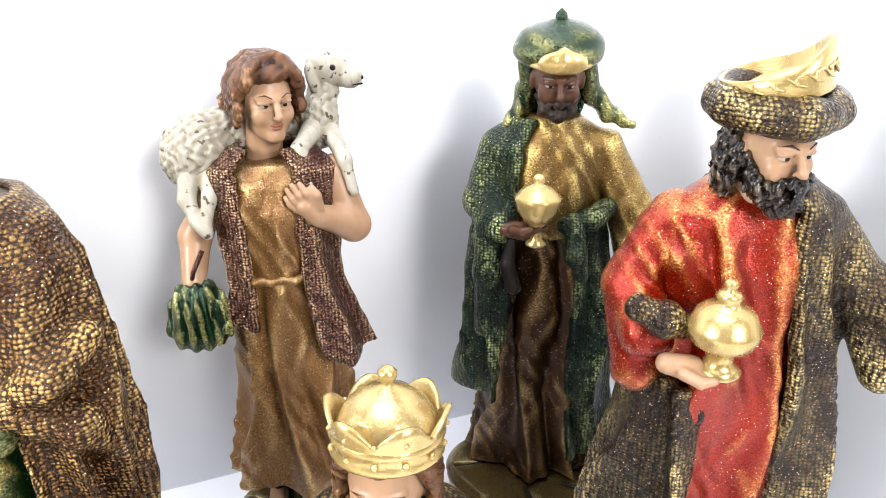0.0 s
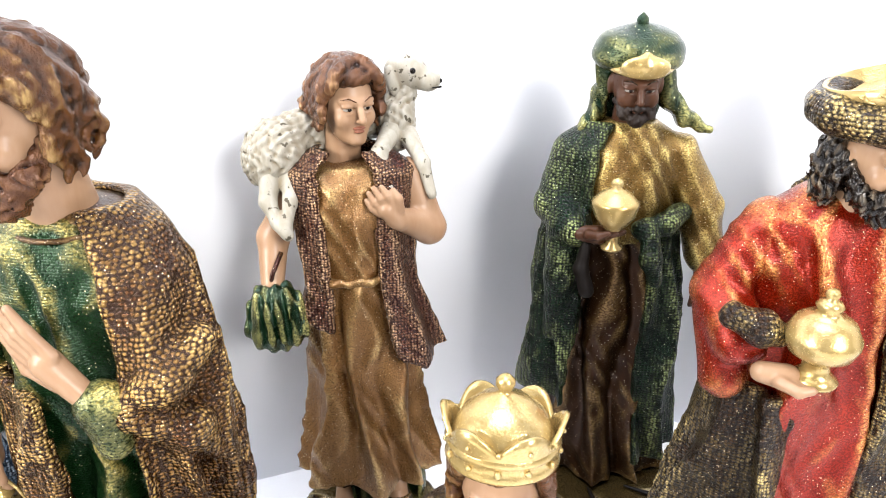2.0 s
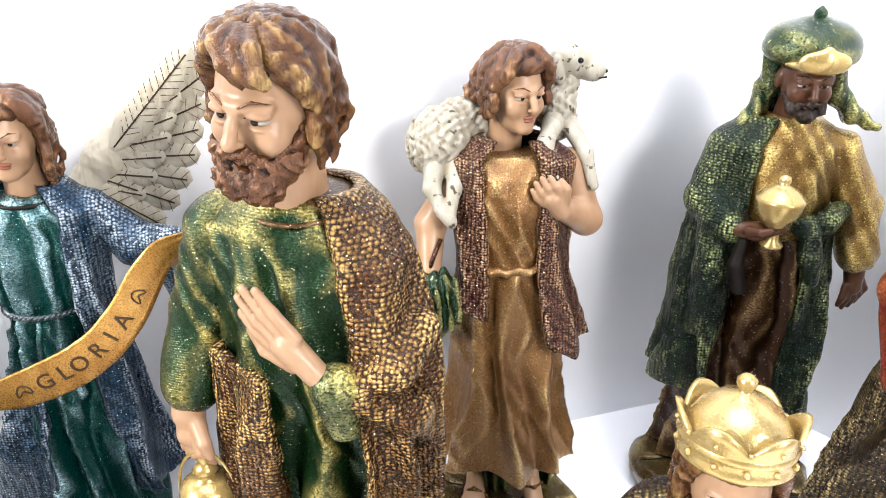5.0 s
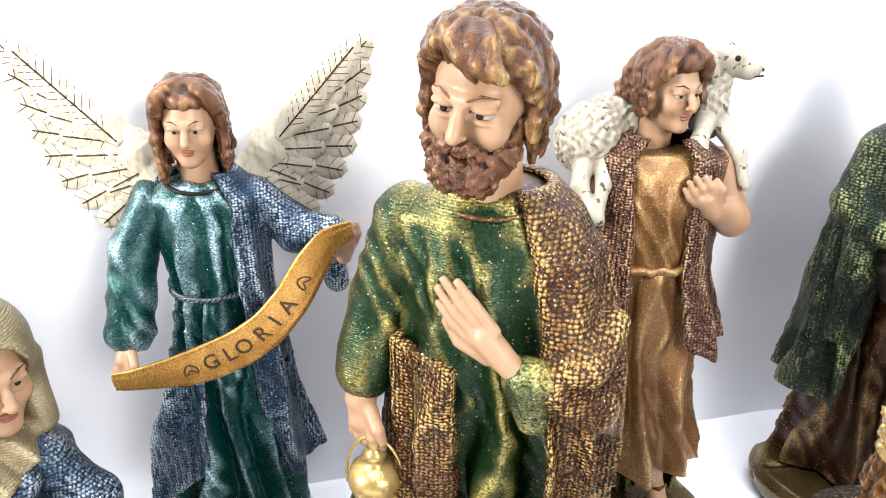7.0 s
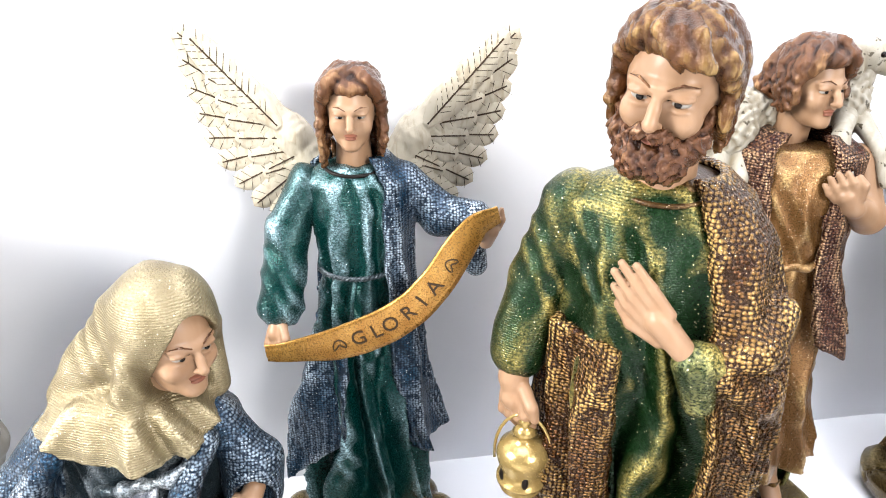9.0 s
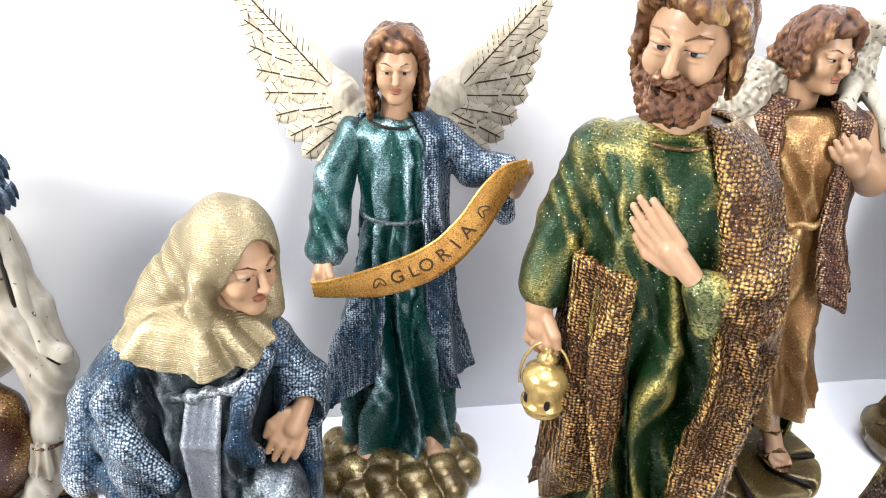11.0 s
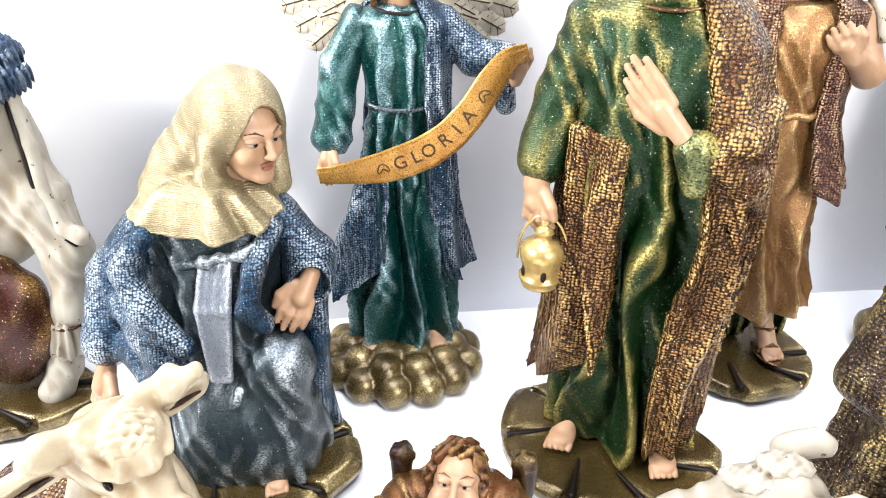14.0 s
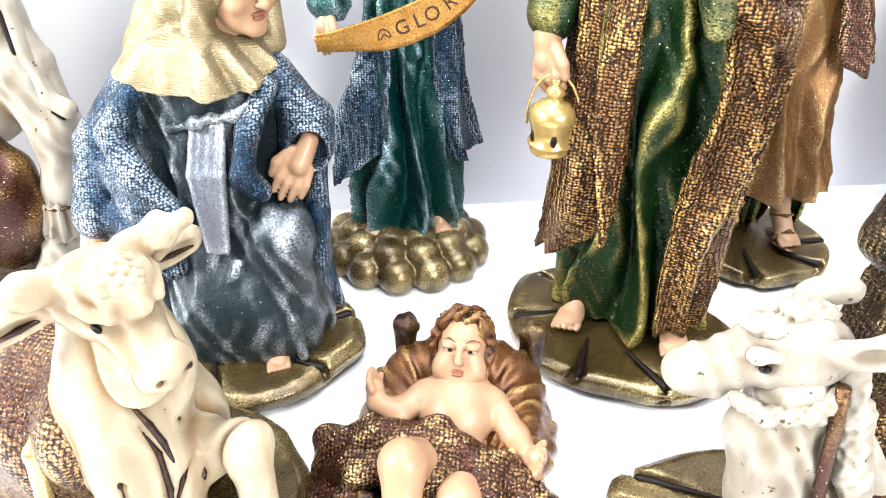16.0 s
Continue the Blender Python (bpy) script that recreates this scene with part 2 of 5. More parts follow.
def skin_of(D, lo, h):
    """The surface where the field D changes sign, as vertices and quads."""
    S = D < 0
    n = [m - 1 for m in D.shape]
    c = np.zeros(n, np.int8)
    for i in (0, 1):
        for j in (0, 1):
            for k in (0, 1):
                c += S[i:n[0] + i, j:n[1] + j, k:n[2] + k]
    mixed = (c > 0) & (c < 8)
    ijk = np.argwhere(mixed)
    idx = np.full(n, -1, np.int64)
    idx[mixed] = np.arange(len(ijk))
    acc, cnt = np.zeros((len(ijk), 3)), np.zeros(len(ijk))
    for ax in range(3):
        for o1 in (0, 1):
            for o2 in (0, 1):
                a = ijk.copy()
                a[:, (ax + 1) % 3] += o1
                a[:, (ax + 2) % 3] += o2
                b = a.copy()
                b[:, ax] += 1
                da, db = D[tuple(a.T)], D[tuple(b.T)]
                x = (da < 0) != (db < 0)
                p = a[x].astype(float)
                p[:, ax] += (da[x] / (da[x] - db[x]))
                acc[x] += p
                cnt[x] += 1
    V = lo + h * acc / cnt[:, None]
    quads = []
    for ax in range(3):
        u, v = (ax + 1) % 3, (ax + 2) % 3
        s0 = [slice(None)] * 3
        s1 = [slice(None)] * 3
        s0[ax], s1[ax] = slice(0, -1), slice(1, None)
        A = S[tuple(s0)]
        p = np.argwhere(A != S[tuple(s1)])
        p = p[(p[:, u] > 0) & (p[:, v] > 0) & (p[:, u] < n[u]) & (p[:, v] < n[v])]
        eu, ev = np.eye(3, dtype=int)[u], np.eye(3, dtype=int)[v]
        q = np.stack([idx[tuple(w.T)] for w in (p, p - eu, p - eu - ev, p - ev)], 1)
        inside = A[tuple(p.T)]
        q[~inside] = q[~inside][:, ::-1]
        quads.append(q)
    return V, np.concatenate(quads)


class Clay:
    """Rounded forms that flow into one another; own frame: origin o, turn R, scale s."""

    def __init__(self, res, k=0.003, ripple=None):
        self.res, self.k, self.ripple, self.forms = res, k, ripple, []
        self.o, self.R, self.s = np.zeros(3), np.eye(3), 1.0

    def frame_at(self, o=(0, 0, 0), R=None, s=1.0):
        self.o, self.R, self.s = np.array(o, float), np.eye(3) if R is None else R, s
        return self

    def put(self, fn, lo, hi, k=None, cut=False):
        corners = np.array([[(lo, hi)[a][0], (lo, hi)[b][1], (lo, hi)[c][2]] for a in (0, 1) for b in (0, 1) for c in (0, 1)])
        w = (corners * self.s) @ self.R.T + self.o
        self.forms.append((fn, w.min(0), w.max(0), self.o, self.R, self.s, self.k if k is None else k, cut))

    def ell(self, c, r, rot=None, k=None, cut=False):
        c, r = np.array(c, float), np.array(r if np.ndim(r) else (r, r, r), float)
        M = np.eye(3) if rot is None else turn(*rot)

        def fn(x, y, z):
            p = [x - c[0], y - c[1], z - c[2]]
            q = [(M[0, i] * p[0] + M[1, i] * p[1] + M[2, i] * p[2]) for i in range(3)]
            k0 = np.sqrt(sum((q[i] / r[i]) ** 2 for i in range(3))) + 1e-9
            k1 = np.sqrt(sum((q[i] / r[i] ** 2) ** 2 for i in range(3))) + 1e-9
            return k0 * (k0 - 1) / k1

        e = np.abs(M) @ r
        self.put(fn, c - e, c + e, k, cut)
        return self

    def cap(self, a, b, ra, rb=None, k=None, cut=False):
        a, b = np.array(a, float), np.array(b, float)
        rb = ra if rb is None else rb
        ab = b - a
        ll = float(ab @ ab) + 1e-12

        def fn(x, y, z):
            t = np.clip(((x - a[0]) * ab[0] + (y - a[1]) * ab[1] + (z - a[2]) * ab[2]) / ll, 0, 1)
            return np.sqrt((x - a[0] - t * ab[0]) ** 2 + (y - a[1] - t * ab[1]) ** 2 + (z - a[2] - t * ab[2]) ** 2) - (ra + (rb - ra) * t)

        m = max(ra, rb)
        self.put(fn, np.minimum(a, b) - m, np.maximum(a, b) + m, k, cut)
        return self

    def chain(self, pts, radii, k=None, cut=False):
        for a, b, ra, rb in zip(pts, pts[1:], radii, radii[1:]):
            self.cap(a, b, ra, rb, k, cut)
        return self

    def loft(self, rows, n=9, phase=0.0, twist=0.0, thick=None, sector=None, planes=(), k=None):
        """Cloth round an upright axis. rows: z, cx, cy, rx, ry, depth of the folds. sector: from, to in degrees (front is -90). planes: (normal, offset), keeps p.normal < offset."""
        rows = np.array(rows, float)
        zs = rows[:, 0]
        if zs[0] > zs[-1]:
            rows, zs = rows[::-1], zs[::-1]

        def fn(x, y, z):
            zz = np.clip(z, zs[0], zs[-1])
            cx, cy, rx, ry, am = (np.interp(zz, zs, rows[:, i]) for i in range(1, 6))
            dx, dy = (x - cx) / rx, (y - cy) / ry
            kk = np.sqrt(dx * dx + dy * dy) + 1e-9
            ang = np.arctan2(dy, dx)
            R = np.sqrt((x - cx) ** 2 + (y - cy) ** 2) / kk
            w = ang + 0.16 * np.sin(3 * ang + 45 * zz + phase)
            f = np.sin(n * w + phase + twist * zz) + 0.5 * np.sin((2 * n - 3) * w - 1.7 * phase - twist * zz * 1.6) + 0.35 * np.sin((n // 2 + 1) * ang + 2 * phase)
            f = 1.25 * (1.0 - 2.0 * np.abs(np.sin(0.5 * (n * w + phase + twist * zz)))) + 0.55 * f
            d = (kk - 1) * R - 1.35 * am * f
            if thick:
                d = np.abs(d) - thick
            if sector:
                mid, half = radians((sector[0] + sector[1]) / 2), radians((sector[1] - sector[0]) / 2)
                side = (np.abs((ang - mid + np.pi) % (2 * np.pi) - np.pi) - half) * R * np.maximum(kk, 0.3)
                d = np.maximum(d, side)
            for nn, off in planes:
                d = np.maximum(d, x * nn[0] + y * nn[1] + z * nn[2] - off)
            return np.maximum(d * 0.8, np.maximum(zs[0] - z, z - zs[-1]))

        g = 2.6 * rows[:, 5].max() + (thick or 0)
        lo = np.array([(rows[:, 1] - rows[:, 3]).min() - g, (rows[:, 2] - rows[:, 4]).min() - g, zs[0]])
        hi = np.array([(rows[:, 1] + rows[:, 3]).max() + g, (rows[:, 2] + rows[:, 4]).max() + g, zs[-1]])
        self.put(fn, lo, hi, k)
        return self

    def mesh(self):
        solid = [f for f in self.forms if not f[7]]
        h = self.res
        pad = 4 * h + 0.004
        lo = np.min([f[1] for f in solid], 0) - pad
        hi = np.max([f[2] for f in solid], 0) + pad
        n = np.ceil((hi - lo) / h).astype(int) + 1
        D = np.full(n, 0.05, np.float32)
        ax = [(lo[i] + h * np.arange(n[i])).astype(np.float32) for i in range(3)]
        for fn, flo, fhi, o, R, s, k, cut in self.forms:
            m = k + 3 * h
            i0 = np.clip(np.floor((flo - m - lo) / h).astype(int), 0, n - 1)
            i1 = np.clip(np.ceil((fhi + m - lo) / h).astype(int) + 1, 1, n)
            if (i1 <= i0).any():
                continue
            sl = tuple(slice(a, b) for a, b in zip(i0, i1))
            X, Y, Z = np.meshgrid(*(ax[i][sl[i]] for i in range(3)), indexing="ij")
            if s != 1.0 or np.any(o) or np.any(R != np.eye(3)):
                P = (X - o[0], Y - o[1], Z - o[2])
                X, Y, Z = ((P[0] * R[0, i] + P[1] * R[1, i] + P[2] * R[2, i]) / s for i in range(3))
            d = fn(X, Y, Z) * s
            b = D[sl]
            if cut:
                d = -d
                t = np.clip(0.5 - 0.5 * (b - d) / k, 0, 1) if k else (d > b) * 1.0
                D[sl] = b + (d - b) * t + k * t * (1 - t)
            else:
                t = np.clip(0.5 + 0.5 * (b - d) / k, 0, 1) if k else (d < b) * 1.0
                D[sl] = b + (d - b) * t - k * t * (1 - t)
        if self.ripple:
            near = np.abs(D) < 0.008
            I = np.argwhere(near)
            D[near] += self.ripple(ax[0][I[:, 0]], ax[1][I[:, 1]], ax[2][I[:, 2]])
        return skin_of(D, lo, h)


def curls(f=620.0, amp=0.0011):
    def fn(x, y, z):
        return amp * (np.sin(f * x + 2.2 * np.sin(0.45 * f * z)) * np.sin(f * 0.8 * z + 2.0 * np.sin(0.5 * f * y)) + 0.6 * np.sin(f * 1.7 * (x - y) + 1.5 * np.sin(f * 0.7 * z)))
    return fn


def locks(cx, cy, n=20, amp=0.0012, wave=240.0):
    """Wavy locks of hair that hang round an upright axis."""
    def fn(x, y, z):
        a = np.arctan2(x - cx, y - cy)
        s = np.sin(n * a + 2.6 * np.sin(wave * z + 3 * a))
        return amp * (np.abs(s) * 2.2 - 1.2 + 0.25 * np.sin(3 * n * a + 5.2 * np.sin(wave * z + 3 * a)))
    return fn


def drape(seed=0.0, amp=0.0009):
    """Pulled folds that run slantwise over cloth."""
    def fn(x, y, z):
        u = 210 * x + 95 * z + 60 * y + seed + 1.6 * np.sin(70 * z + 90 * x + seed)
        v = 380 * x - 140 * z + 1.3 * seed + 1.5 * np.sin(120 * z - 60 * x)
        return amp * (1.6 * np.abs(np.sin(u)) - 1.0 + 0.5 * np.sin(v))
    return fn


CLOTH = ("green_robe", "tan_robe", "mustard_robe", "brown_robe", "green_cloak", "red_robe", "teal_robe", "blue_cloak", "slate_robe", "gold_cloak", "bronze_coat", "rust_vest")


def strands(f=1000.0, amp=0.0007, wave=150.0):
    def fn(x, y, z):
        return amp * (np.sin(f * x + 2.4 * np.sin(wave * z + 90 * x)) + np.sin(f * y + 2.0 * np.sin(wave * z)))
    return fn


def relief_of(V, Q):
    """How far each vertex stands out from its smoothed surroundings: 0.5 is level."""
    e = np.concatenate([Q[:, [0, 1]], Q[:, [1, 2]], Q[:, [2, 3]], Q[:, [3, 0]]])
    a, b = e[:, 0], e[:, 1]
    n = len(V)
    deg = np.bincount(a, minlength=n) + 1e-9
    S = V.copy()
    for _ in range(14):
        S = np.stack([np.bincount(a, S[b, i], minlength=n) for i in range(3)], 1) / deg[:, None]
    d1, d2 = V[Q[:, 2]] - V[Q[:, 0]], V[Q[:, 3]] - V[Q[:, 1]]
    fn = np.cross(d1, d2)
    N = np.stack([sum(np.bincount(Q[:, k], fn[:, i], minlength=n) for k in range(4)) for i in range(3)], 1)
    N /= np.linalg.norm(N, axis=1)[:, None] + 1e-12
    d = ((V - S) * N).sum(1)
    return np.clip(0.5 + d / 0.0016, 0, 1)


class Statue:
    """One painted figure: shells of clay and turned pieces, joined into one mesh."""

    def __init__(self):
        self.shells, self.raws = [], []

    def clay(self, mat, res=0.0014, k=0.003, ripple=None):
        if ripple is None and mat in CLOTH:
            ripple = drape(1.7 * len(self.shells), 0.0004 if "cloak" in mat or "vest" in mat or "coat" in mat else 0.0007)
        c = Clay(res, k, ripple)
        self.shells.append((mat, c))
        return c

    def raw(self, mat, V, F):
        self.raws.append((mat, np.array(V, float), [tuple(f) for f in F]))

    def lathe(self, mat, at, profile, n=40, R=None):
        V, F = [], []
        for r, z in profile:
            V += [(r * math.cos(2 * math.pi * i / n), r * math.sin(2 * math.pi * i / n), z) for i in range(n)]
        for j in range(len(profile) - 1):
            F += [(j * n + i, j * n + (i + 1) % n, (j + 1) * n + (i + 1) % n, (j + 1) * n + i) for i in range(n)]
        V = np.array(V)
        if R is not None:
            V = V @ R.T
        self.raw(mat, V + np.array(at), F)

    def leaf(self, mat, a, b, width, thick, normal, bend=0.0, barbs=9):
        """A feather or leaf from a to b: rounded, ribbed, with a raised dark quill."""
        a, b, nn = (np.array(v, float) for v in (a, b, normal))
        d = b - a
        L = np.linalg.norm(d)
        d /= L
        side = np.cross(d, nn)
        side /= np.linalg.norm(side)
        up = np.cross(side, d)
        nu, nv = 22, 9
        V, F = [], []
        for sgn in (1, -1):
            for i in range(nu + 1):
                u = i / nu
                wd = width * (min(1.0, (u + 0.06) * 3.2) ** 0.7) * max(0.0, 1 - u ** 6) ** 0.5 + 1e-5
                for j in range(nv + 1):
                    v = 2 * j / nv - 1
                    rib = 0.16 * thick * math.sin(barbs * 6.283 * (u - 0.16 * abs(v)))
                    h = thick * math.sqrt(max(0.0, 1 - v * v)) * (1 if sgn > 0 else 0.6) + (rib if sgn > 0 and 0 < j < nv else 0)
                    V.append(a + d * (u * L) + side * (v * wd + bend * u * u * L) + up * (sgn * h))
        m = (nu + 1) * (nv + 1)
        for i in range(nu):
            for j in range(nv):
                q = i * (nv + 1) + j
                F.append((q, q + nv + 1, q + nv + 2, q + 1))
                F.append((m + q, m + q + 1, m + q + nv + 2, m + q + nv + 1))
        self.raw(mat, V, F)
        pts = [a + d * (u * L) + side * (bend * u * u * L) + up * thick * 1.02 for u in np.linspace(0.02, 0.93, 8)]
        self.tube("vein", pts, [0.00045] * 8, 5)
        for u in np.linspace(0.14, 0.86, barbs):
            wd = width * (min(1.0, (u + 0.06) * 3.2) ** 0.7) * max(0.0, 1 - u ** 6) ** 0.5
            for v in (-1, 1):
                p0 = a + d * (u * L) + side * (bend * u * u * L) + up * thick * 1.0
                p1 = a + d * ((u + 0.09) * L) + side * (v * wd * 0.8 + bend * u * u * L) + up * thick * 0.66
                self.tube("vein", [p0, (p0 + p1) / 2 + up * thick * 0.07, p1], [0.0002, 0.0002, 0.00013], 4)

    def tube(self, mat, pts, radii, n=8):
        pts = [np.array(p, float) for p in pts]
        V, F = [], []
        for i, p in enumerate(pts):
            d = pts[min(i + 1, len(pts) - 1)] - pts[max(i - 1, 0)]
            d /= np.linalg.norm(d) + 1e-12
            u = np.cross(d, (0.31, 0.9, 0.3))
            u /= np.linalg.norm(u)
            w = np.cross(d, u)
            V += [p + radii[i] * (math.cos(6.2832 * j / n) * u + math.sin(6.2832 * j / n) * w) for j in range(n)]
        for i in range(len(pts) - 1):
            F += [(i * n + j, i * n + (j + 1) % n, (i + 1) * n + (j + 1) % n, (i + 1) * n + j) for j in range(n)]
        F += [tuple(range(n))[::-1], tuple(range((len(pts) - 1) * n, len(pts) * n))]
        self.raw(mat, V, F)

    def finish(self, name, label, category, at, rz=0.0, group="nativity figures"):
        V, F, MI, mats, base, rise = [], [], [], [], 0, []
        for mat, c in self.shells:
            if not [f for f in c.forms if not f[7]]:
                continue
            v, q = c.mesh()
            V.append(v)
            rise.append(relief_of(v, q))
            F += (q + base).tolist()
            if mat not in mats:
                mats.append(mat)
            MI += [mats.index(mat)] * len(q)
            base += len(v)
        for mat, v, f in self.raws:
            V.append(v)
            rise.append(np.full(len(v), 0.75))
            F += [[i + base for i in face] for face in f]
            if mat not in mats:
                mats.append(mat)
            MI += [mats.index(mat)] * len(f)
            base += len(v)
        me = bpy.data.meshes.new(name)
        me.from_pydata(np.concatenate(V).tolist(), [], F)
        for m in mats:
            me.materials.append(MATS[m])
        me.polygons.foreach_set("material_index", MI)
        me.polygons.foreach_set("use_smooth", [True] * len(F))
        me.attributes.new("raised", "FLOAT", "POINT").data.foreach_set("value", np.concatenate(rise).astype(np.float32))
        me.update()
        ob = new(name, me)
        ob.matrix_world = pose(*at, 0.0, 0, 0, rz)
        return tagged(ob, label, category, group)


# ---- shared pieces of the figures ----
def head(st, o, R, s=1.0, skin="skin", brow="brown_hair", neck=True, age=0.0):
    """A face in its own frame, looking along -y; s = 1 is a face 34 mm high."""
    c = st.clay(skin, 0.0008, 0.003).frame_at(o, R, s)
    c.ell((0, 0.001, 0.004), (0.0132, 0.0155, 0.0172)).ell((0, -0.0045, -0.0095), (0.0098, 0.0098, 0.0098), k=0.005)
    c.ell((0, -0.0118, -0.0152), (0.0048, 0.0036, 0.0034), k=0.003)
    c.ell((0.0066, -0.0098, -0.004), (0.0046, 0.0046, 0.005), k=0.003).ell((-0.0066, -0.0098, -0.004), (0.0046, 0.0046, 0.005), k=0.003)
    for sx in (-1, 1):
        c.ell((sx * 0.0053, -0.0163, 0.0018), (0.004, 0.0028, 0.0025), k=0.0022, cut=True)
        c.cap((sx * 0.0018, -0.0146, 0.0050), (sx * 0.0086, -0.0118, 0.0052), 0.0017, 0.0012, k=0.002)
        c.ell((sx * 0.0134, 0.001, 0.0), (0.002, 0.0035, 0.0055), k=0.001)
        c.ell((sx * 0.0053, -0.0127, 0.0031), (0.0041, 0.0025, 0.0014), k=0.0006)
        c.ell((sx * 0.0052, -0.0124, -0.0006), (0.0036, 0.0022, 0.0009), k=0.0006)
        st.clay("eye_white", 0.0005, 0.001).frame_at(o, R, s).ell((sx * 0.0053, -0.0120, 0.0014), (0.0028, 0.0022, 0.0012))
        st.clay("eye_dark", 0.0003, 0.0005).frame_at(o, R, s).ell((sx * 0.0051, -0.0141, 0.0016), (0.0011, 0.0006, 0.0011))
        e = st.clay("eye_dark", 0.00035, 0.0005).frame_at(o, R, s)
        e.chain([(sx * 0.0022, -0.0142, 0.0021), (sx * 0.005, -0.0146, 0.0034), (sx * 0.0086, -0.0126, 0.0023)], [0.00022, 0.00032, 0.0002])
        b = st.clay(brow, 0.0004, 0.0005).frame_at(o, R, s)
        b.chain([(sx * 0.0024, -0.0161, 0.0055), (sx * 0.0058, -0.0151, 0.0073), (sx * 0.0094, -0.0122, 0.0063)], [0.00035, 0.0004, 0.0002])
    c.chain([(0, -0.0148, 0.0045), (0, -0.0168, 0.0), (0, -0.0186, -0.0036)], [0.0012, 0.0015, 0.0021], k=0.0018)
    c.ell((0.0016, -0.0166, -0.0043), (0.0013, 0.0013, 0.001), k=0.001).ell((-0.0016, -0.0166, -0.0043), (0.0013, 0.0013, 0.001), k=0.001)
    l = st.clay("lip", 0.0004, 0.0006).frame_at(o, R, s)
    l.ell((0, -0.0144, -0.0084), (0.0036, 0.0016, 0.0009)).ell((0, -0.0144, -0.0101), (0.003, 0.0016, 0.001))
    if neck:
        n = st.clay(skin, 0.0012, 0.003).frame_at(o, R, s)
        n.cap((0, 0.004, -0.006), (0, 0.006, -0.034), 0.0085, 0.0105)
    return c


def hair_locks(st, mat, o, R, s=1.0, n=24, drop=0.012, wave=0.0016, r=0.0027, front=24, seed=0.0, res=0.0009):
    """Wavy locks from a parting over the crown, swept off the brow, down round the head."""
    c = st.clay(mat, res, 0.0012, curls(900, 0.0004)).frame_at(o, R, s)
    c.ell((0, 0.0045, 0.006), (0.0145, 0.0148, 0.0168)).ell((0, -0.0040, 0.0152), (0.0112, 0.0098, 0.0062), k=0.003)
    for layer in (0, 1):
        for i in range(n):
            a = front + (360 - 2 * front) * (i + 0.5 * layer) / n
            ph = 2.4 * i + seed + 1.3 * layer
            pts, rad = [], []
            m = 8
            for j in range(m + 4):
                u = min(1.0, j / (m - 1))
                side = a if a < 180 else 360 - a
                swept = side + max(0.0, 82 - side) * u * 0.9
                ang = radians(swept if a < 180 else 360 - swept)
                dx, dy = -math.sin(ang), -math.cos(ang)
                f = radians(10 + 82 * u)
                lift = 0.0008 * layer + 0.0005 * math.sin(ph)
                wob = wave * math.sin(7.5 * u + ph) + (wave * 1.2 * math.sin(1.6 * (j - m) + ph) if j >= m else 0)
                z = 0.003 + (0.0198 + lift) * math.cos(f)
                if j >= m:
                    z -= drop * (j - m + 1) / 4 * (1 + 0.2 * math.sin(ph))
                out = (0.0150 + lift) * math.sin(f), (0.0168 + lift) * math.sin(f)
                pts.append((dx * out[0] + math.cos(ang) * wob, 0.002 - 0.004 * (1 - u) + dy * out[1] + math.sin(ang) * wob, z))
                rad.append(r * (0.7 + 0.35 * math.sin(3.0 * u)) * (1.0 if j < m else 1.0 - 0.2 * (j - m)))
            c.chain(pts, rad)
    return c


def palm(c, wrist, tip, normal, s=1.0, spread=1.0, curl=0.3, thumb=1):
    """A hand from wrist to fingertips; normal points out of the palm."""
    w, t, nn = (np.array(v, float) for v in (wrist, tip, normal))
    d = (t - w)
    L = np.linalg.norm(d)
    d /= L
    nn = nn - d * (nn @ d)
    nn /= np.linalg.norm(nn)
    side = np.cross(d, nn)
    mid = w + d * L * 0.42
    c.cap(w, mid, 0.0042 * s, 0.0052 * s, k=0.002)
    for i, off in enumerate((-0.0052, -0.0018, 0.0018, 0.005)):
        base = mid + side * off * s * 0.95
        ln = L * (0.50, 0.58, 0.55, 0.44)[i]
        p1 = base + d * ln * 0.55 + side * off * s * 0.22 * spread
        p2 = p1 + d * ln * 0.45 + nn * curl * ln * 0.45
        c.chain([base, p1, p2], [0.0023 * s, 0.0020 * s, 0.0015 * s], k=0.0008)
    tb = w + d * L * 0.25 + side * thumb * 0.005 * s
    c.chain([tb, tb + d * L * 0.25 + side * thumb * 0.0045 * s, tb + d * L * 0.45 + side * thumb * 0.0045 * s + nn * 0.002], [0.0028 * s, 0.0023 * s, 0.0017 * s], k=0.001)
    return c


def foot(st, at, rz, s=1.0, sandal=True):
    R = turn(0, 0, rz)
    c = st.clay("skin", 0.0008, 0.0015).frame_at(at, R, s)
    c.cap((0, 0.006, 0.012), (0, -0.004, 0.005), 0.006, 0.0055).ell((0, -0.008, 0.004), (0.0068, 0.008, 0.0036))
    for i in range(5):
        x = -0.0056 + 0.0028 * i
        c.cap((x, -0.012, 0.003), (x, -0.0175 + 0.0007 * i, 0.0022), 0.0016, 0.0014, k=0.0006)
    if sandal:
        l = st.clay("leather", 0.0008, 0.001).frame_at(at, R, s)
        l.ell((0, -0.005, 0.0), (0.009, 0.0155, 0.0018))
        l.chain([(-0.0075, -0.009, 0.003), (0, -0.010, 0.0085), (0.0075, -0.009, 0.003)], [0.0013] * 3)
        l.chain([(-0.0068, 0.004, 0.012), (0, -0.002, 0.0145), (0.0068, 0.004, 0.012)], [0.0011] * 3)


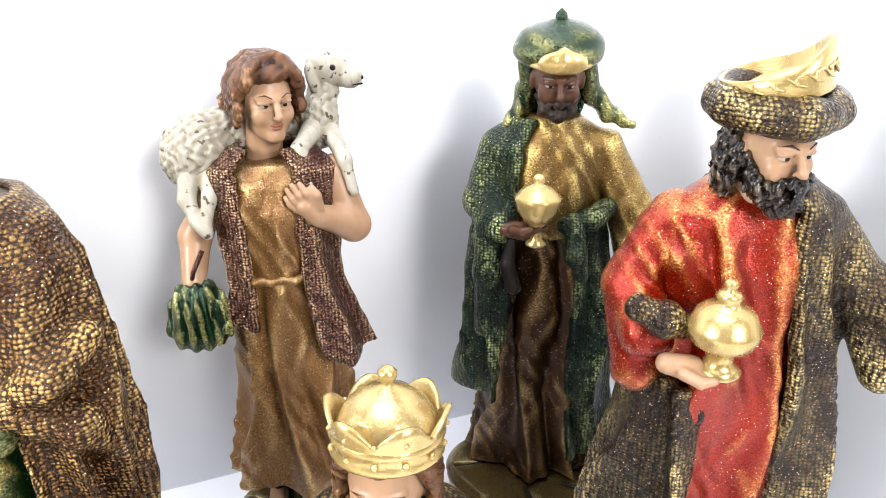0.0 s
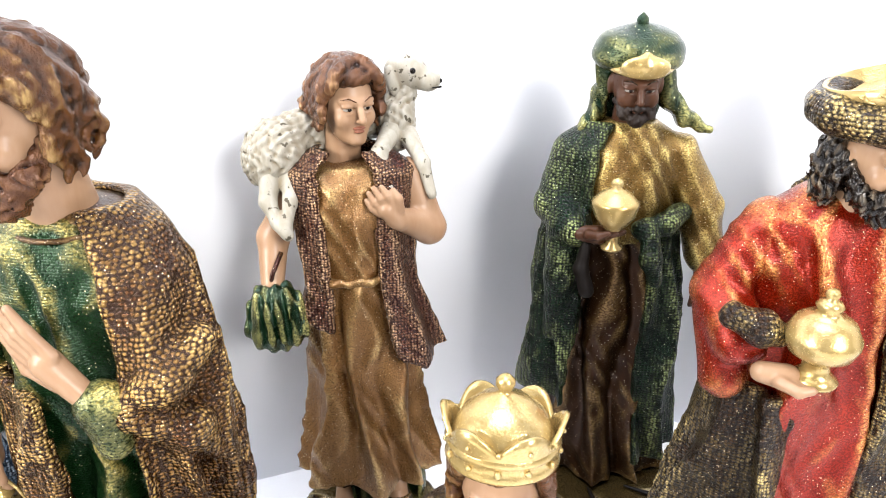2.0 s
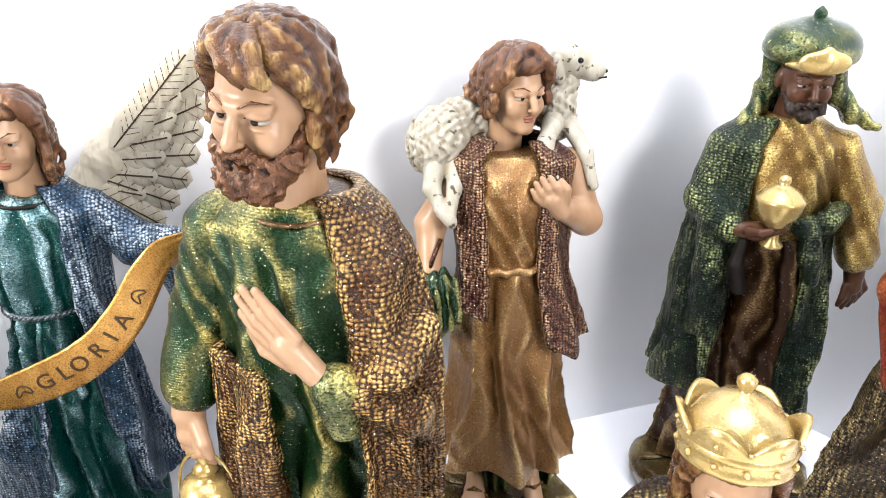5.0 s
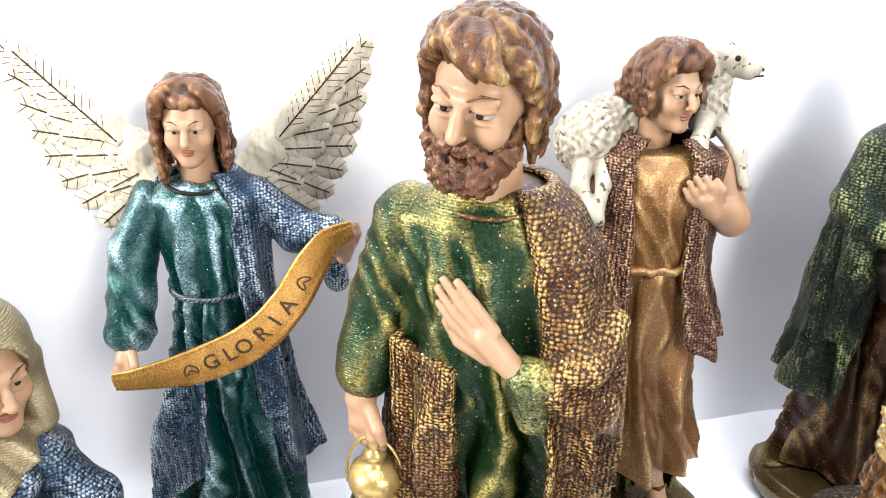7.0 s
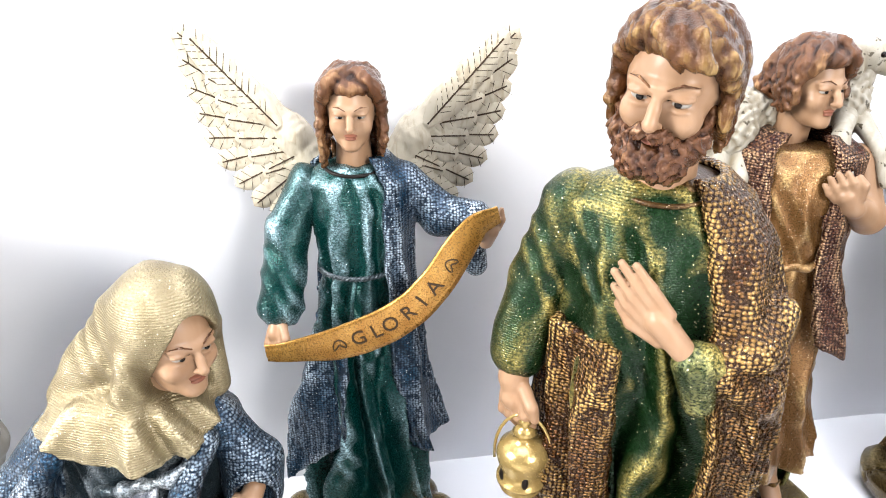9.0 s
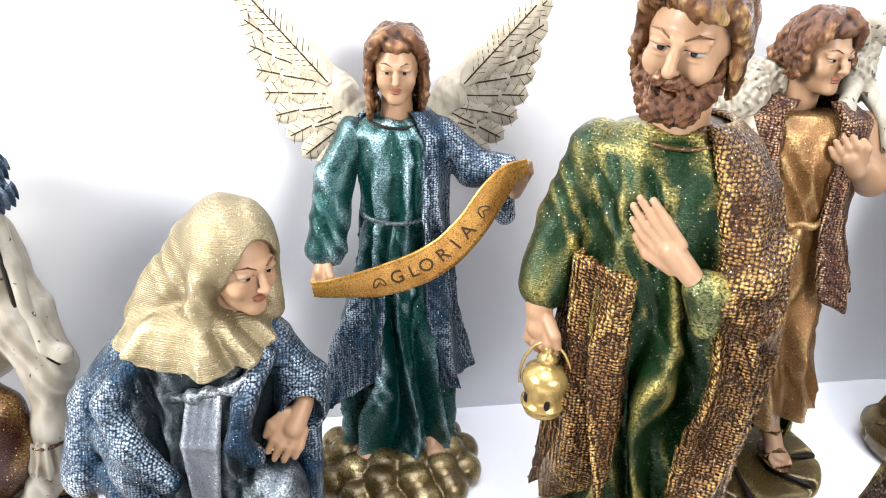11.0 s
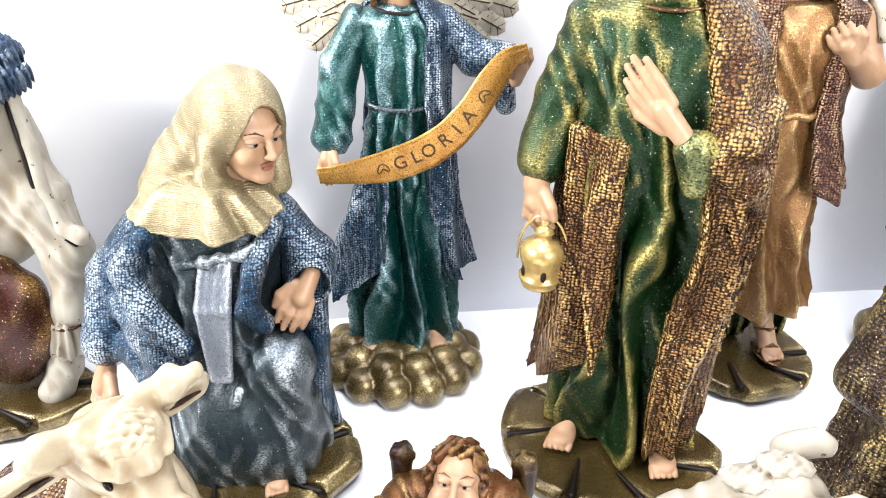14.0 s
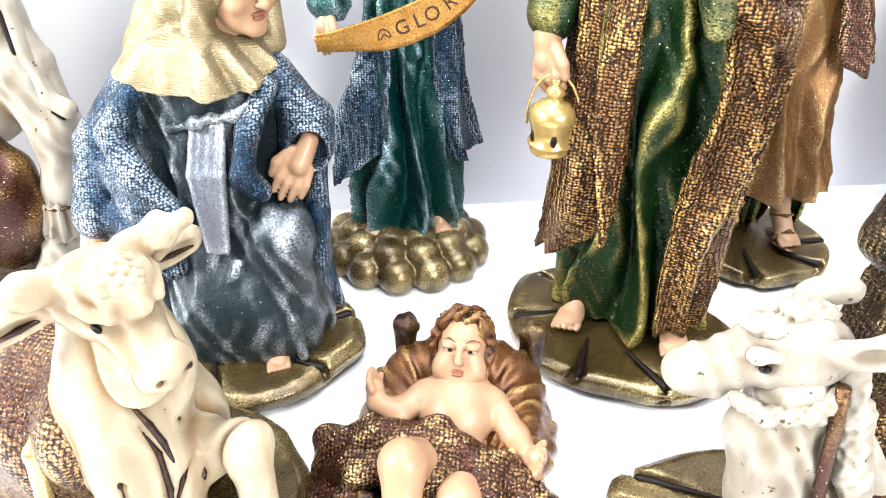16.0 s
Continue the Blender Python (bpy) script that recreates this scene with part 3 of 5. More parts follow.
def rock_base(st, rx, ry, h, c=(0, 0), seed=1, cracks=6):
    rnd = random.Random(seed)
    slabs = [(rnd.uniform(-0.09, 0.09), rnd.uniform(-0.09, 0.09), rnd.uniform(0, 6.28)) for _ in range(5)]

    def facets(x, y, z):
        top = np.max([(x - c[0]) * ax + (y - c[1]) * ay + 0.0011 * np.cos(ph + 70 * x * np.sin(ph)) for ax, ay, ph in slabs], 0)
        return 0.0035 - top * 0.9 * np.clip(z / h, 0, 1)

    b = st.clay("rock", 0.0014, 0.004, facets)
    b.loft([(0, c[0], c[1], rx * 0.98, ry * 0.98, 0.0007), (h * 0.4, c[0], c[1], rx * 1.02, ry * 1.02, 0.0010), (h * 0.8, c[0], c[1], rx, ry, 0.0012), (h * 1.05, c[0], c[1], rx * 0.9, ry * 0.9, 0.001)], n=5, phase=seed)
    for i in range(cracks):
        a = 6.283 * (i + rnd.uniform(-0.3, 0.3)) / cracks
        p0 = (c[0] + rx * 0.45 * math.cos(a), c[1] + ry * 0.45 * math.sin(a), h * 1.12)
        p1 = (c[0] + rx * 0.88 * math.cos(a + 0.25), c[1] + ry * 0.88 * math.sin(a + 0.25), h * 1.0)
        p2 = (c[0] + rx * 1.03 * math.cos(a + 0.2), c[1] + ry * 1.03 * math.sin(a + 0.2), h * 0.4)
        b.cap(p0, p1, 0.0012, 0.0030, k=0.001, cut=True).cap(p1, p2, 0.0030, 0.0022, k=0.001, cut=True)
        # A dark strip inside each crack makes it look deeper.
        st.clay("dark_brown", 0.0007, 0.0008).chain([(q[0], q[1], q[2] - 0.0024) for q in (p0, p1)], [0.0009, 0.0022])
    return b


# ---- the place: a white table before one white board bent round a corner ----
def bent_board():
    """A white sheet that runs straight behind the figures and bends forward at one end."""
    d, e = Vector((0.925, 0.38)).normalized(), Vector((0.38, -0.925)).normalized()
    corner, r = Vector((0.141, 0.522)), 0.12
    c = corner - d * r + e * r
    line = [corner - d * 1.4, corner - d * 0.7]
    for i in range(17):
        a = math.pi / 2 * i / 16
        line.append(c - e * r * math.cos(a) + d * r * math.sin(a))
    line += [corner + e * 0.25, corner + e * 0.34]
    bm = bmesh.new()
    rings = []
    for i, p in enumerate(line):
        t = (line[min(i + 1, len(line) - 1)] - line[max(i - 1, 0)]).normalized()
        q = p + Vector((-t.y, t.x)) * 0.006
        rings.append([bm.verts.new((p.x, p.y, -0.004)), bm.verts.new((p.x, p.y, 0.62)), bm.verts.new((q.x, q.y, 0.62)), bm.verts.new((q.x, q.y, -0.004))])
    for a, b in zip(rings, rings[1:]):
        for k in range(4):
            bm.faces.new((a[k], b[k], b[(k + 1) % 4], a[(k + 1) % 4]))
    bm.faces.new(rings[0])
    bm.faces.new(rings[-1][::-1])
    bmesh.ops.recalc_face_normals(bm, faces=bm.faces[:])
    me = bpy.data.meshes.new("wall_back")
    bm.to_mesh(me)
    bm.free()
    for p in me.polygons:
        p.use_smooth = abs(p.normal.z) < 0.5
    me.materials.append(MATS["white_board"])
    return tagged(new("wall_back", me), "plain white sheet bent round behind the figures", "backdrop", kind="structure")


bent_board()


def table():
    bm = bmesh.new()
    bmesh.ops.create_cube(bm, size=1.0, matrix=Matrix.Translation((-0.2, 0.0, -0.02)) @ Matrix.Diagonal((2.4, 1.6, 0.04, 1)))
    bmesh.ops.bevel(bm, geom=bm.edges[:], offset=0.004, segments=2, affect="EDGES")
    me = bpy.data.meshes.new("floor")
    bm.to_mesh(me)
    bm.free()
    me.materials.append(MATS["white_table"])
    return tagged(new("floor", me), "glossy white tabletop under the figures", "table top", kind="structure")


table()


# ---- standing figures ----
def shepherd():
    st = Statue()
    rock_base(st, 0.053, 0.050, 0.015, (0.001, -0.019), 3)
    st.clay("tan_robe", 0.0015).loft([(0.044, 0.002, 0, 0.041, 0.031, 0.0034), (0.10, 0.0, 0, 0.032, 0.026, 0.0028), (0.172, -0.002, 0, 0.024, 0.02, 0.0014), (0.185, -0.002, 0, 0.0225, 0.019, 0.0006), (0.215, -0.002, 0.002, 0.026, 0.02, 0.0004), (0.230, -0.003, 0.004, 0.03, 0.018, 0), (0.2405, -0.003, 0.005, 0.018, 0.013, 0)], n=8, phase=0.6)
    b = st.clay("tan_robe", 0.001)
    b.chain([(-0.026, -0.004, 0.180), (-0.012, -0.0185, 0.179), (0.006, -0.0195, 0.180), (0.022, -0.008, 0.183)], [0.0022] * 4)
    v = st.clay("rust_vest", 0.0014)
    rows = [(0.128, 0.004, 0, 0.040, 0.030, 0.0022), (0.175, 0.0, 0.001, 0.0285, 0.024, 0.001), (0.215, -0.002, 0.002, 0.0300, 0.0225, 0.0005), (0.238, -0.003, 0.004, 0.0325, 0.020, 0), (0.249, -0.003, 0.004, 0.017, 0.015, 0)]
    v.loft(rows, n=7, thick=0.0024, sector=(-66, 235), planes=[((-0.45, -0.2, -1), -0.138)])
    g = st.clay("green_satin", 0.0012, 0.002, strands(900, 0.001, 60))
    g.ell((-0.046, -0.015, 0.163), (0.0145, 0.0135, 0.0185)).ell((-0.046, -0.015, 0.153), (0.0165, 0.014, 0.0115))
    st.tube("leather", [(-0.049, -0.016, 0.172), (-0.046, -0.016, 0.186), (-0.041, -0.01, 0.196)], [0.0013] * 3)
    a = st.clay("skin", 0.001, 0.003)
    a.chain([(-0.031, 0.004, 0.228), (-0.046, 0.002, 0.2), (-0.047, -0.012, 0.178)], [0.009, 0.0085, 0.0062])
    palm(a, (-0.047, -0.013, 0.180), (-0.048, -0.02, 0.160), (0, 1, 0), 0.95, curl=0.5)
    a.chain([(0.029, 0.006, 0.232), (0.039, 0.000, 0.203), (0.020, -0.018, 0.216)], [0.0095, 0.0092, 0.0058])
    palm(a, (0.022, -0.019, 0.214), (0.007, -0.021, 0.231), (0.3, 1, 0.2), 1.0, curl=0.4, thumb=-1)
    R = turn(0, 0, 27) @ turn(4, 0, 0)
    head(st, (-0.003, 0.007, 0.270), R, 1.0)
    hair_locks(st, "brown_hair", (-0.003, 0.007, 0.270), R, 1.05, 15, 0.011, 0.0030, 0.0031, 24, 0.4)
    w = st.clay("wool", 0.001, 0.004, curls(850, 0.0008))
    w.ell((-0.042, 0.008, 0.245), (0.0165, 0.015, 0.0195), (0, 25, 0)).ell((-0.028, 0.018, 0.253), (0.016, 0.012, 0.013)).ell((0.0, 0.028, 0.256), (0.02, 0.010, 0.011)).ell((0.024, 0.020, 0.256), (0.010, 0.011, 0.015))
    w.chain([(0.023, 0.022, 0.258), (0.027, 0.024, 0.274)], [0.009, 0.008])
    l = st.clay("wool", 0.001, 0.003)
    l.ell((0.0295, 0.024, 0.2835), (0.0120, 0.0092, 0.0098), (0, 12, 0)).ell((0.0410, 0.021, 0.2795), (0.0072, 0.0068, 0.0062)).ell((0.0215, 0.0175, 0.280), (0.0036, 0.003, 0.0085), (0, -14, 0), k=0.001)
    l.chain([(-0.044, 0.0, 0.235), (-0.046, -0.006, 0.223), (-0.041, -0.012, 0.213), (-0.036, -0.015, 0.207)], [0.0065, 0.0042, 0.0032, 0.003])
    l.chain([(-0.034, 0.0, 0.235), (-0.034, -0.008, 0.224), (-0.037, -0.015, 0.210)], [0.0055, 0.0036, 0.003])
    l.chain([(0.020, 0.012, 0.254), (0.013, -0.004, 0.247), (0.017, -0.012, 0.231)], [0.006, 0.004, 0.003])
    l.chain([(0.029, 0.014, 0.252), (0.036, 0.0, 0.240), (0.040, -0.006, 0.224)], [0.0055, 0.0036, 0.0028])
    st.clay("eye_dark", 0.0004).ell((0.0325, 0.0150, 0.2855), 0.0016)
    st.clay("eye_dark", 0.0004).ell((0.0478, 0.0192, 0.2795), (0.0009, 0.0022, 0.0012)).chain([(0.0475, 0.0165, 0.2765), (0.043, 0.0145, 0.2765)], [0.0006, 0.0004])
    foot(st, (0.018, -0.022, 0.018), 8, 1.05)
    foot(st, (-0.016, -0.006, 0.018), -12, 1.05)
    lg = st.clay("skin", 0.0012)
    lg.cap((0.017, -0.014, 0.03), (0.014, -0.006, 0.06), 0.0062, 0.008).cap((-0.016, 0, 0.03), (-0.014, 0.002, 0.06), 0.0062, 0.008)
    r = st.clay("green_satin", 0.0012, 0.002, strands(800, 0.0012, 40))
    r.ell((-0.002, -0.003, 0.031), (0.013, 0.009, 0.018)).ell((0.03, -0.002, 0.03), (0.006, 0.008, 0.016))
    return st.finish("statue", "painted shepherd figurine carrying a white lamb, rust vest", "figurine", (-0.088, 0.362), 8)


def green_king():
    st = Statue()
    rock_base(st, 0.060, 0.046, 0.020, (0, -0.01), 5)
    st.clay("brown_robe", 0.0016).loft([(0.022, 0.0, 0.004, 0.042, 0.030, 0.0036), (0.09, 0.0, 0.002, 0.035, 0.0275, 0.003), (0.17, 0.0, 0.002, 0.028, 0.022, 0.0012), (0.19, 0, 0.002, 0.027, 0.021, 0.001)], n=8, phase=2.1)
    m = st.clay("mustard_robe", 0.0015)
    m.loft([(0.188, 0, 0.002, 0.0265, 0.022, 0.0005), (0.215, 0, 0.002, 0.030, 0.0225, 0.0008), (0.240, 0, 0.004, 0.034, 0.019, 0.0003), (0.252, 0, 0.004, 0.022, 0.015, 0), (0.256, 0, 0.004, 0.016, 0.013, 0)], n=6, phase=0.4)
    m.chain([(0.030, 0.004, 0.238), (0.046, 0.002, 0.205), (0.051, -0.002, 0.178)], [0.0115, 0.0122, 0.012])
    c = st.clay("green_cloak", 0.0016)
    c.loft([(0.082, -0.004, 0.002, 0.048, 0.033, 0.0034), (0.16, -0.002, 0.003, 0.044, 0.030, 0.002), (0.21, 0, 0.004, 0.040, 0.027, 0.0014), (0.240, 0, 0.005, 0.037, 0.024, 0.0003), (0.256, 0, 0.005, 0.021, 0.017, 0)], n=9, thick=0.0026, sector=(85, 242), phase=1.0)
    c.loft([(0.042, 0.0, 0.0, 0.043, 0.034, 0.003), (0.14, 0.0, 0.0, 0.039, 0.031, 0.002), (0.202, 0.0, 0.002, 0.030, 0.0255, 0.001)], n=9, thick=0.0026, sector=(-66, 95), phase=0.2)
    c.chain([(-0.030, 0.004, 0.236), (-0.038, -0.002, 0.206), (-0.027, -0.024, 0.198)], [0.0125, 0.0125, 0.0095])
    c.chain([(-0.034, -0.014, 0.196), (-0.034, -0.020, 0.17), (-0.036, -0.018, 0.13)], [0.010, 0.0095, 0.006])
    c.chain([(0.008, -0.026, 0.201), (0.022, -0.022, 0.203), (0.032, -0.010, 0.206)], [0.0055, 0.0065, 0.006])
    c.chain([(0.012, -0.030, 0.2), (0.014, -0.033, 0.186), (0.018, -0.032, 0.172)], [0.005, 0.006, 0.004])
    a = st.clay("dark_skin", 0.001)
    palm(a, (-0.026, -0.030, 0.199), (-0.003, -0.036, 0.200), (0, 0.3, 1), 1.05, curl=0.4)
    a.chain([(0.051, -0.002, 0.18), (0.052, -0.004, 0.165)], [0.0065, 0.0055])
    palm(a, (0.052, -0.004, 0.168), (0.052, -0.008, 0.144), (-0.5, 1, 0), 1.0, curl=0.4)
    st.lathe("gold_paint", (-0.009, -0.036, 0.1925), [(0.001, 0), (0.006, 0.0005), (0.006, 0.002), (0.0035, 0.004), (0.0035, 0.011), (0.0075, 0.015), (0.011, 0.02), (0.0125, 0.026), (0.0128, 0.028), (0.0115, 0.029), (0.009, 0.032), (0.005, 0.0345), (0.0025, 0.0355), (0.0035, 0.038), (0.0025, 0.040), (0.0001, 0.041)])
    p = st.clay("dark_brown", 0.001, 0.002)
    p.chain([(-0.022, -0.030, 0.192), (-0.024, -0.032, 0.178), (-0.020, -0.033, 0.165)], [0.003, 0.0042, 0.0045])
    R = turn(0, 0, 2) @ turn(10, 0, 0)
    o = (0.0, -0.006, 0.277)
    head(st, o, R, 0.98, "dark_skin", "black_hair")
    b = st.clay("grey_beard", 0.0008, 0.003, curls(1100, 0.0005)).frame_at(o, R)
    b.chain([(-0.0105, -0.006, -0.006), (-0.007, -0.0114, -0.012), (0, -0.0138, -0.0148), (0.007, -0.0114, -0.012), (0.0105, -0.006, -0.006)], [0.0018, 0.0027, 0.0034, 0.0027, 0.0018])
    b.chain([(-0.0055, -0.0145, -0.0085), (0, -0.0168, -0.0068), (0.0055, -0.0145, -0.0085)], [0.0011, 0.0014, 0.0011])
    t = st.clay("green_satin", 0.0011, 0.003, lambda x, y, z: 0.0006 * np.sin(420 * z + 160 * x)).frame_at(o, R)
    t.ell((0, 0.004, 0.0170), (0.0250, 0.0212, 0.0122)).ell((0, 0.004, 0.0228), (0.019, 0.018, 0.008)).ell((0, 0.004, 0.0275), (0.006, 0.006, 0.004))
    st.clay("gold_paint", 0.0008).frame_at(o, R).ell((0, -0.0005, 0.0122), (0.0188, 0.0205, 0.0046)).ell((0, -0.0178, 0.0160), (0.0125, 0.0034, 0.0056), k=0.004).cap((0, -0.0186, 0.017), (0, -0.0180, 0.0222), 0.003, 0.001, k=0.005)
    st.lathe("green_satin", tuple(np.array(o) + R @ np.array((0, 0.004, 0.029))), [(0.0045, 0), (0.002, 0.0015), (0.0035, 0.004), (0.003, 0.006), (0.0001, 0.0085)], 16)
    v = st.clay("green_satin", 0.0012, 0.003, strands(700, 0.0006, 80))
    v.chain([(-0.016, 0.001, 0.288), (-0.0165, 0.003, 0.271), (-0.019, 0.002, 0.259), (-0.027, 0.0, 0.251)], [0.005, 0.0048, 0.0046, 0.003])
    v.chain([(0.016, 0.0, 0.288), (0.0195, 0.002, 0.27), (0.030, 0.0, 0.2585), (0.042, -0.002, 0.2525)], [0.005, 0.0058, 0.0052, 0.0028])
    v.ell((0, 0.014, 0.268), (0.018, 0.009, 0.024))
    return st.finish("statue", "painted king figurine in green turban and cloak holding a cup", "figurine", (0.0625, 0.398), -4)


def red_king():
    st = Statue()
    rock_base(st, 0.058, 0.045, 0.020, (0, 0.004), 7)
    st.clay("red_robe", 0.0014).loft([(0.018, 0, 0.004, 0.040, 0.030, 0.0042), (0.10, 0, 0.002, 0.033, 0.027, 0.0036), (0.18, -0.001, 0, 0.030, 0.024, 0.0024), (0.220, -0.002, 0.001, 0.034, 0.0235, 0.002), (0.243, -0.002, 0.003, 0.033, 0.018, 0.0006), (0.254, -0.002, 0.003, 0.016, 0.013, 0)], n=7, phase=1.2)
    s = st.clay("red_robe", 0.0013)
    s.chain([(-0.030, 0.004, 0.236), (-0.046, 0.0, 0.205), (-0.040, -0.018, 0.190)], [0.0115, 0.0125, 0.0115])
    s.chain([(-0.046, -0.002, 0.195), (-0.042, -0.012, 0.168)], [0.0115, 0.0105])
    q = st.clay("bronze_coat", 0.0014)
    q.chain([(-0.046, -0.024, 0.205), (-0.037, -0.030, 0.203), (-0.028, -0.025, 0.198)], [0.006, 0.0075, 0.006])
    q.loft([(0.02, 0.004, 0.006, 0.062, 0.038, 0.0036), (0.10, 0.004, 0.005, 0.054, 0.033, 0.0034), (0.18, 0.002, 0.004, 0.042, 0.028, 0.0018), (0.225, 0.0, 0.004, 0.039, 0.0265, 0.0008), (0.246, 0.0, 0.004, 0.036, 0.023, 0), (0.258, 0.0, 0.004, 0.018, 0.016, 0)], n=9, thick=0.003, sector=(-64, 110))
    q.loft([(0.02, -0.004, 0.006, 0.058, 0.040, 0.004), (0.10, -0.003, 0.005, 0.046, 0.034, 0.0034), (0.165, -0.002, 0.004, 0.036, 0.03, 0.0014)], n=9, thick=0.003, sector=(110, 254))
    q.chain([(0.032, 0.004, 0.236), (0.052, -0.002, 0.207), (0.070, -0.018, 0.202)], [0.0115, 0.0125, 0.0115])
    q.chain([(0.056, 0.0, 0.2), (0.064, -0.012, 0.172)], [0.012, 0.01])
    a = st.clay("skin", 0.001)
    palm(a, (-0.034, -0.033, 0.184), (-0.010, -0.034, 0.180), (0, 0, 1), 1.1, curl=0.3)
    palm(a, (0.074, -0.024, 0.198), (0.084, -0.040, 0.186), (-1, 0, 0.2), 1.05, curl=0.2)
    st.lathe("gold_paint", (-0.0135, -0.0335, 0.181), [(0.001, 0), (0.009, 0.0004), (0.0095, 0.002), (0.0075, 0.004), (0.0055, 0.006), (0.0055, 0.010), (0.008, 0.012), (0.0125, 0.015), (0.0145, 0.020), (0.0145, 0.0225), (0.0135, 0.024), (0.0115, 0.0285), (0.008, 0.031), (0.005, 0.032), (0.0045, 0.034), (0.0055, 0.0355), (0.004, 0.0375), (0.002, 0.0385), (0.003, 0.0405), (0.002, 0.0425), (0.0001, 0.043)])
    R = turn(0, 0, 24) @ turn(6, 0, 0)
    o = (0.001, -0.009, 0.2700)
    head(st, o, R, 1.0, "skin", "black_hair")
    b = st.clay("black_hair", 0.0009, 0.004, curls(800, 0.0012)).frame_at(o, R)
    b.chain([(-0.0125, -0.001, -0.002), (-0.009, -0.0085, -0.012), (0, -0.012, -0.0175), (0.009, -0.0085, -0.012), (0.0125, -0.001, -0.002)], [0.003, 0.0048, 0.006, 0.0048, 0.003])
    b.chain([(-0.0065, -0.0142, -0.0095), (0, -0.0172, -0.0066), (0.0065, -0.0142, -0.0095)], [0.0014, 0.0018, 0.0014])
    b.ell((-0.0145, 0.006, -0.006), (0.005, 0.008, 0.015)).ell((0.0145, 0.006, -0.006), (0.005, 0.008, 0.015)).ell((0, 0.014, -0.006), (0.014, 0.007, 0.018))
    t = st.clay("bronze_coat", 0.0012, 0.004).frame_at(o, R)
    n = 14
    t.chain([(0.0205 * math.cos(6.2832 * i / n), 0.004 + 0.020 * math.sin(6.2832 * i / n), 0.0178) for i in range(n + 1)], [0.0068 + 0.0008 * math.sin(2.1 * i) for i in range(n + 1)])
    t.ell((0, 0.003, 0.013), (0.02, 0.02, 0.005))
    crown = tuple(np.array(o) + R @ np.array((0.0, 0.003, 0.0215)))
    Rk = R @ turn(-13, -13, 0)
    V, F, n = [], [], 72
    for r0, up in ((0.0190, 0), (0.0198, 0.5), (0.0212, 1.0), (0.0198, 1.0), (0.0175, 0.5)):
        for i in range(n):
            a2 = 6.2832 * i / n
            peak = 0.0105 + 0.0095 * max(0.0, math.cos(a2 + 0.8)) ** 2
            V.append(Rk @ np.array((r0 * math.cos(a2), r0 * math.sin(a2), up * peak)) + np.array(crown))
    for k in range(4):
        F += [(k * n + i, k * n + (i + 1) % n, (k + 1) * n + (i + 1) % n, (k + 1) * n + i) for i in range(n)]
    F.append(tuple(4 * n + i for i in range(n)))
    st.raw("gold_paint", V, F)
    w = st.clay("gold_paint", 0.0006, 0.0008).frame_at(crown, Rk)
    for i in range(11):
        a2 = -2.9 + 0.36 * i
        w.chain([(0.0202 * math.cos(a2 + 0.16 * math.cos(1.2 * q)), 0.0202 * math.sin(a2 + 0.16 * math.cos(1.2 * q)), 0.0075 + 0.0024 * math.sin(1.2 * q)) for q in range(5)], [0.0006] * 5)
    return st.finish("statue", "painted king figurine in red robe holding a gold jar", "figurine", (0.13, 0.285), -5)


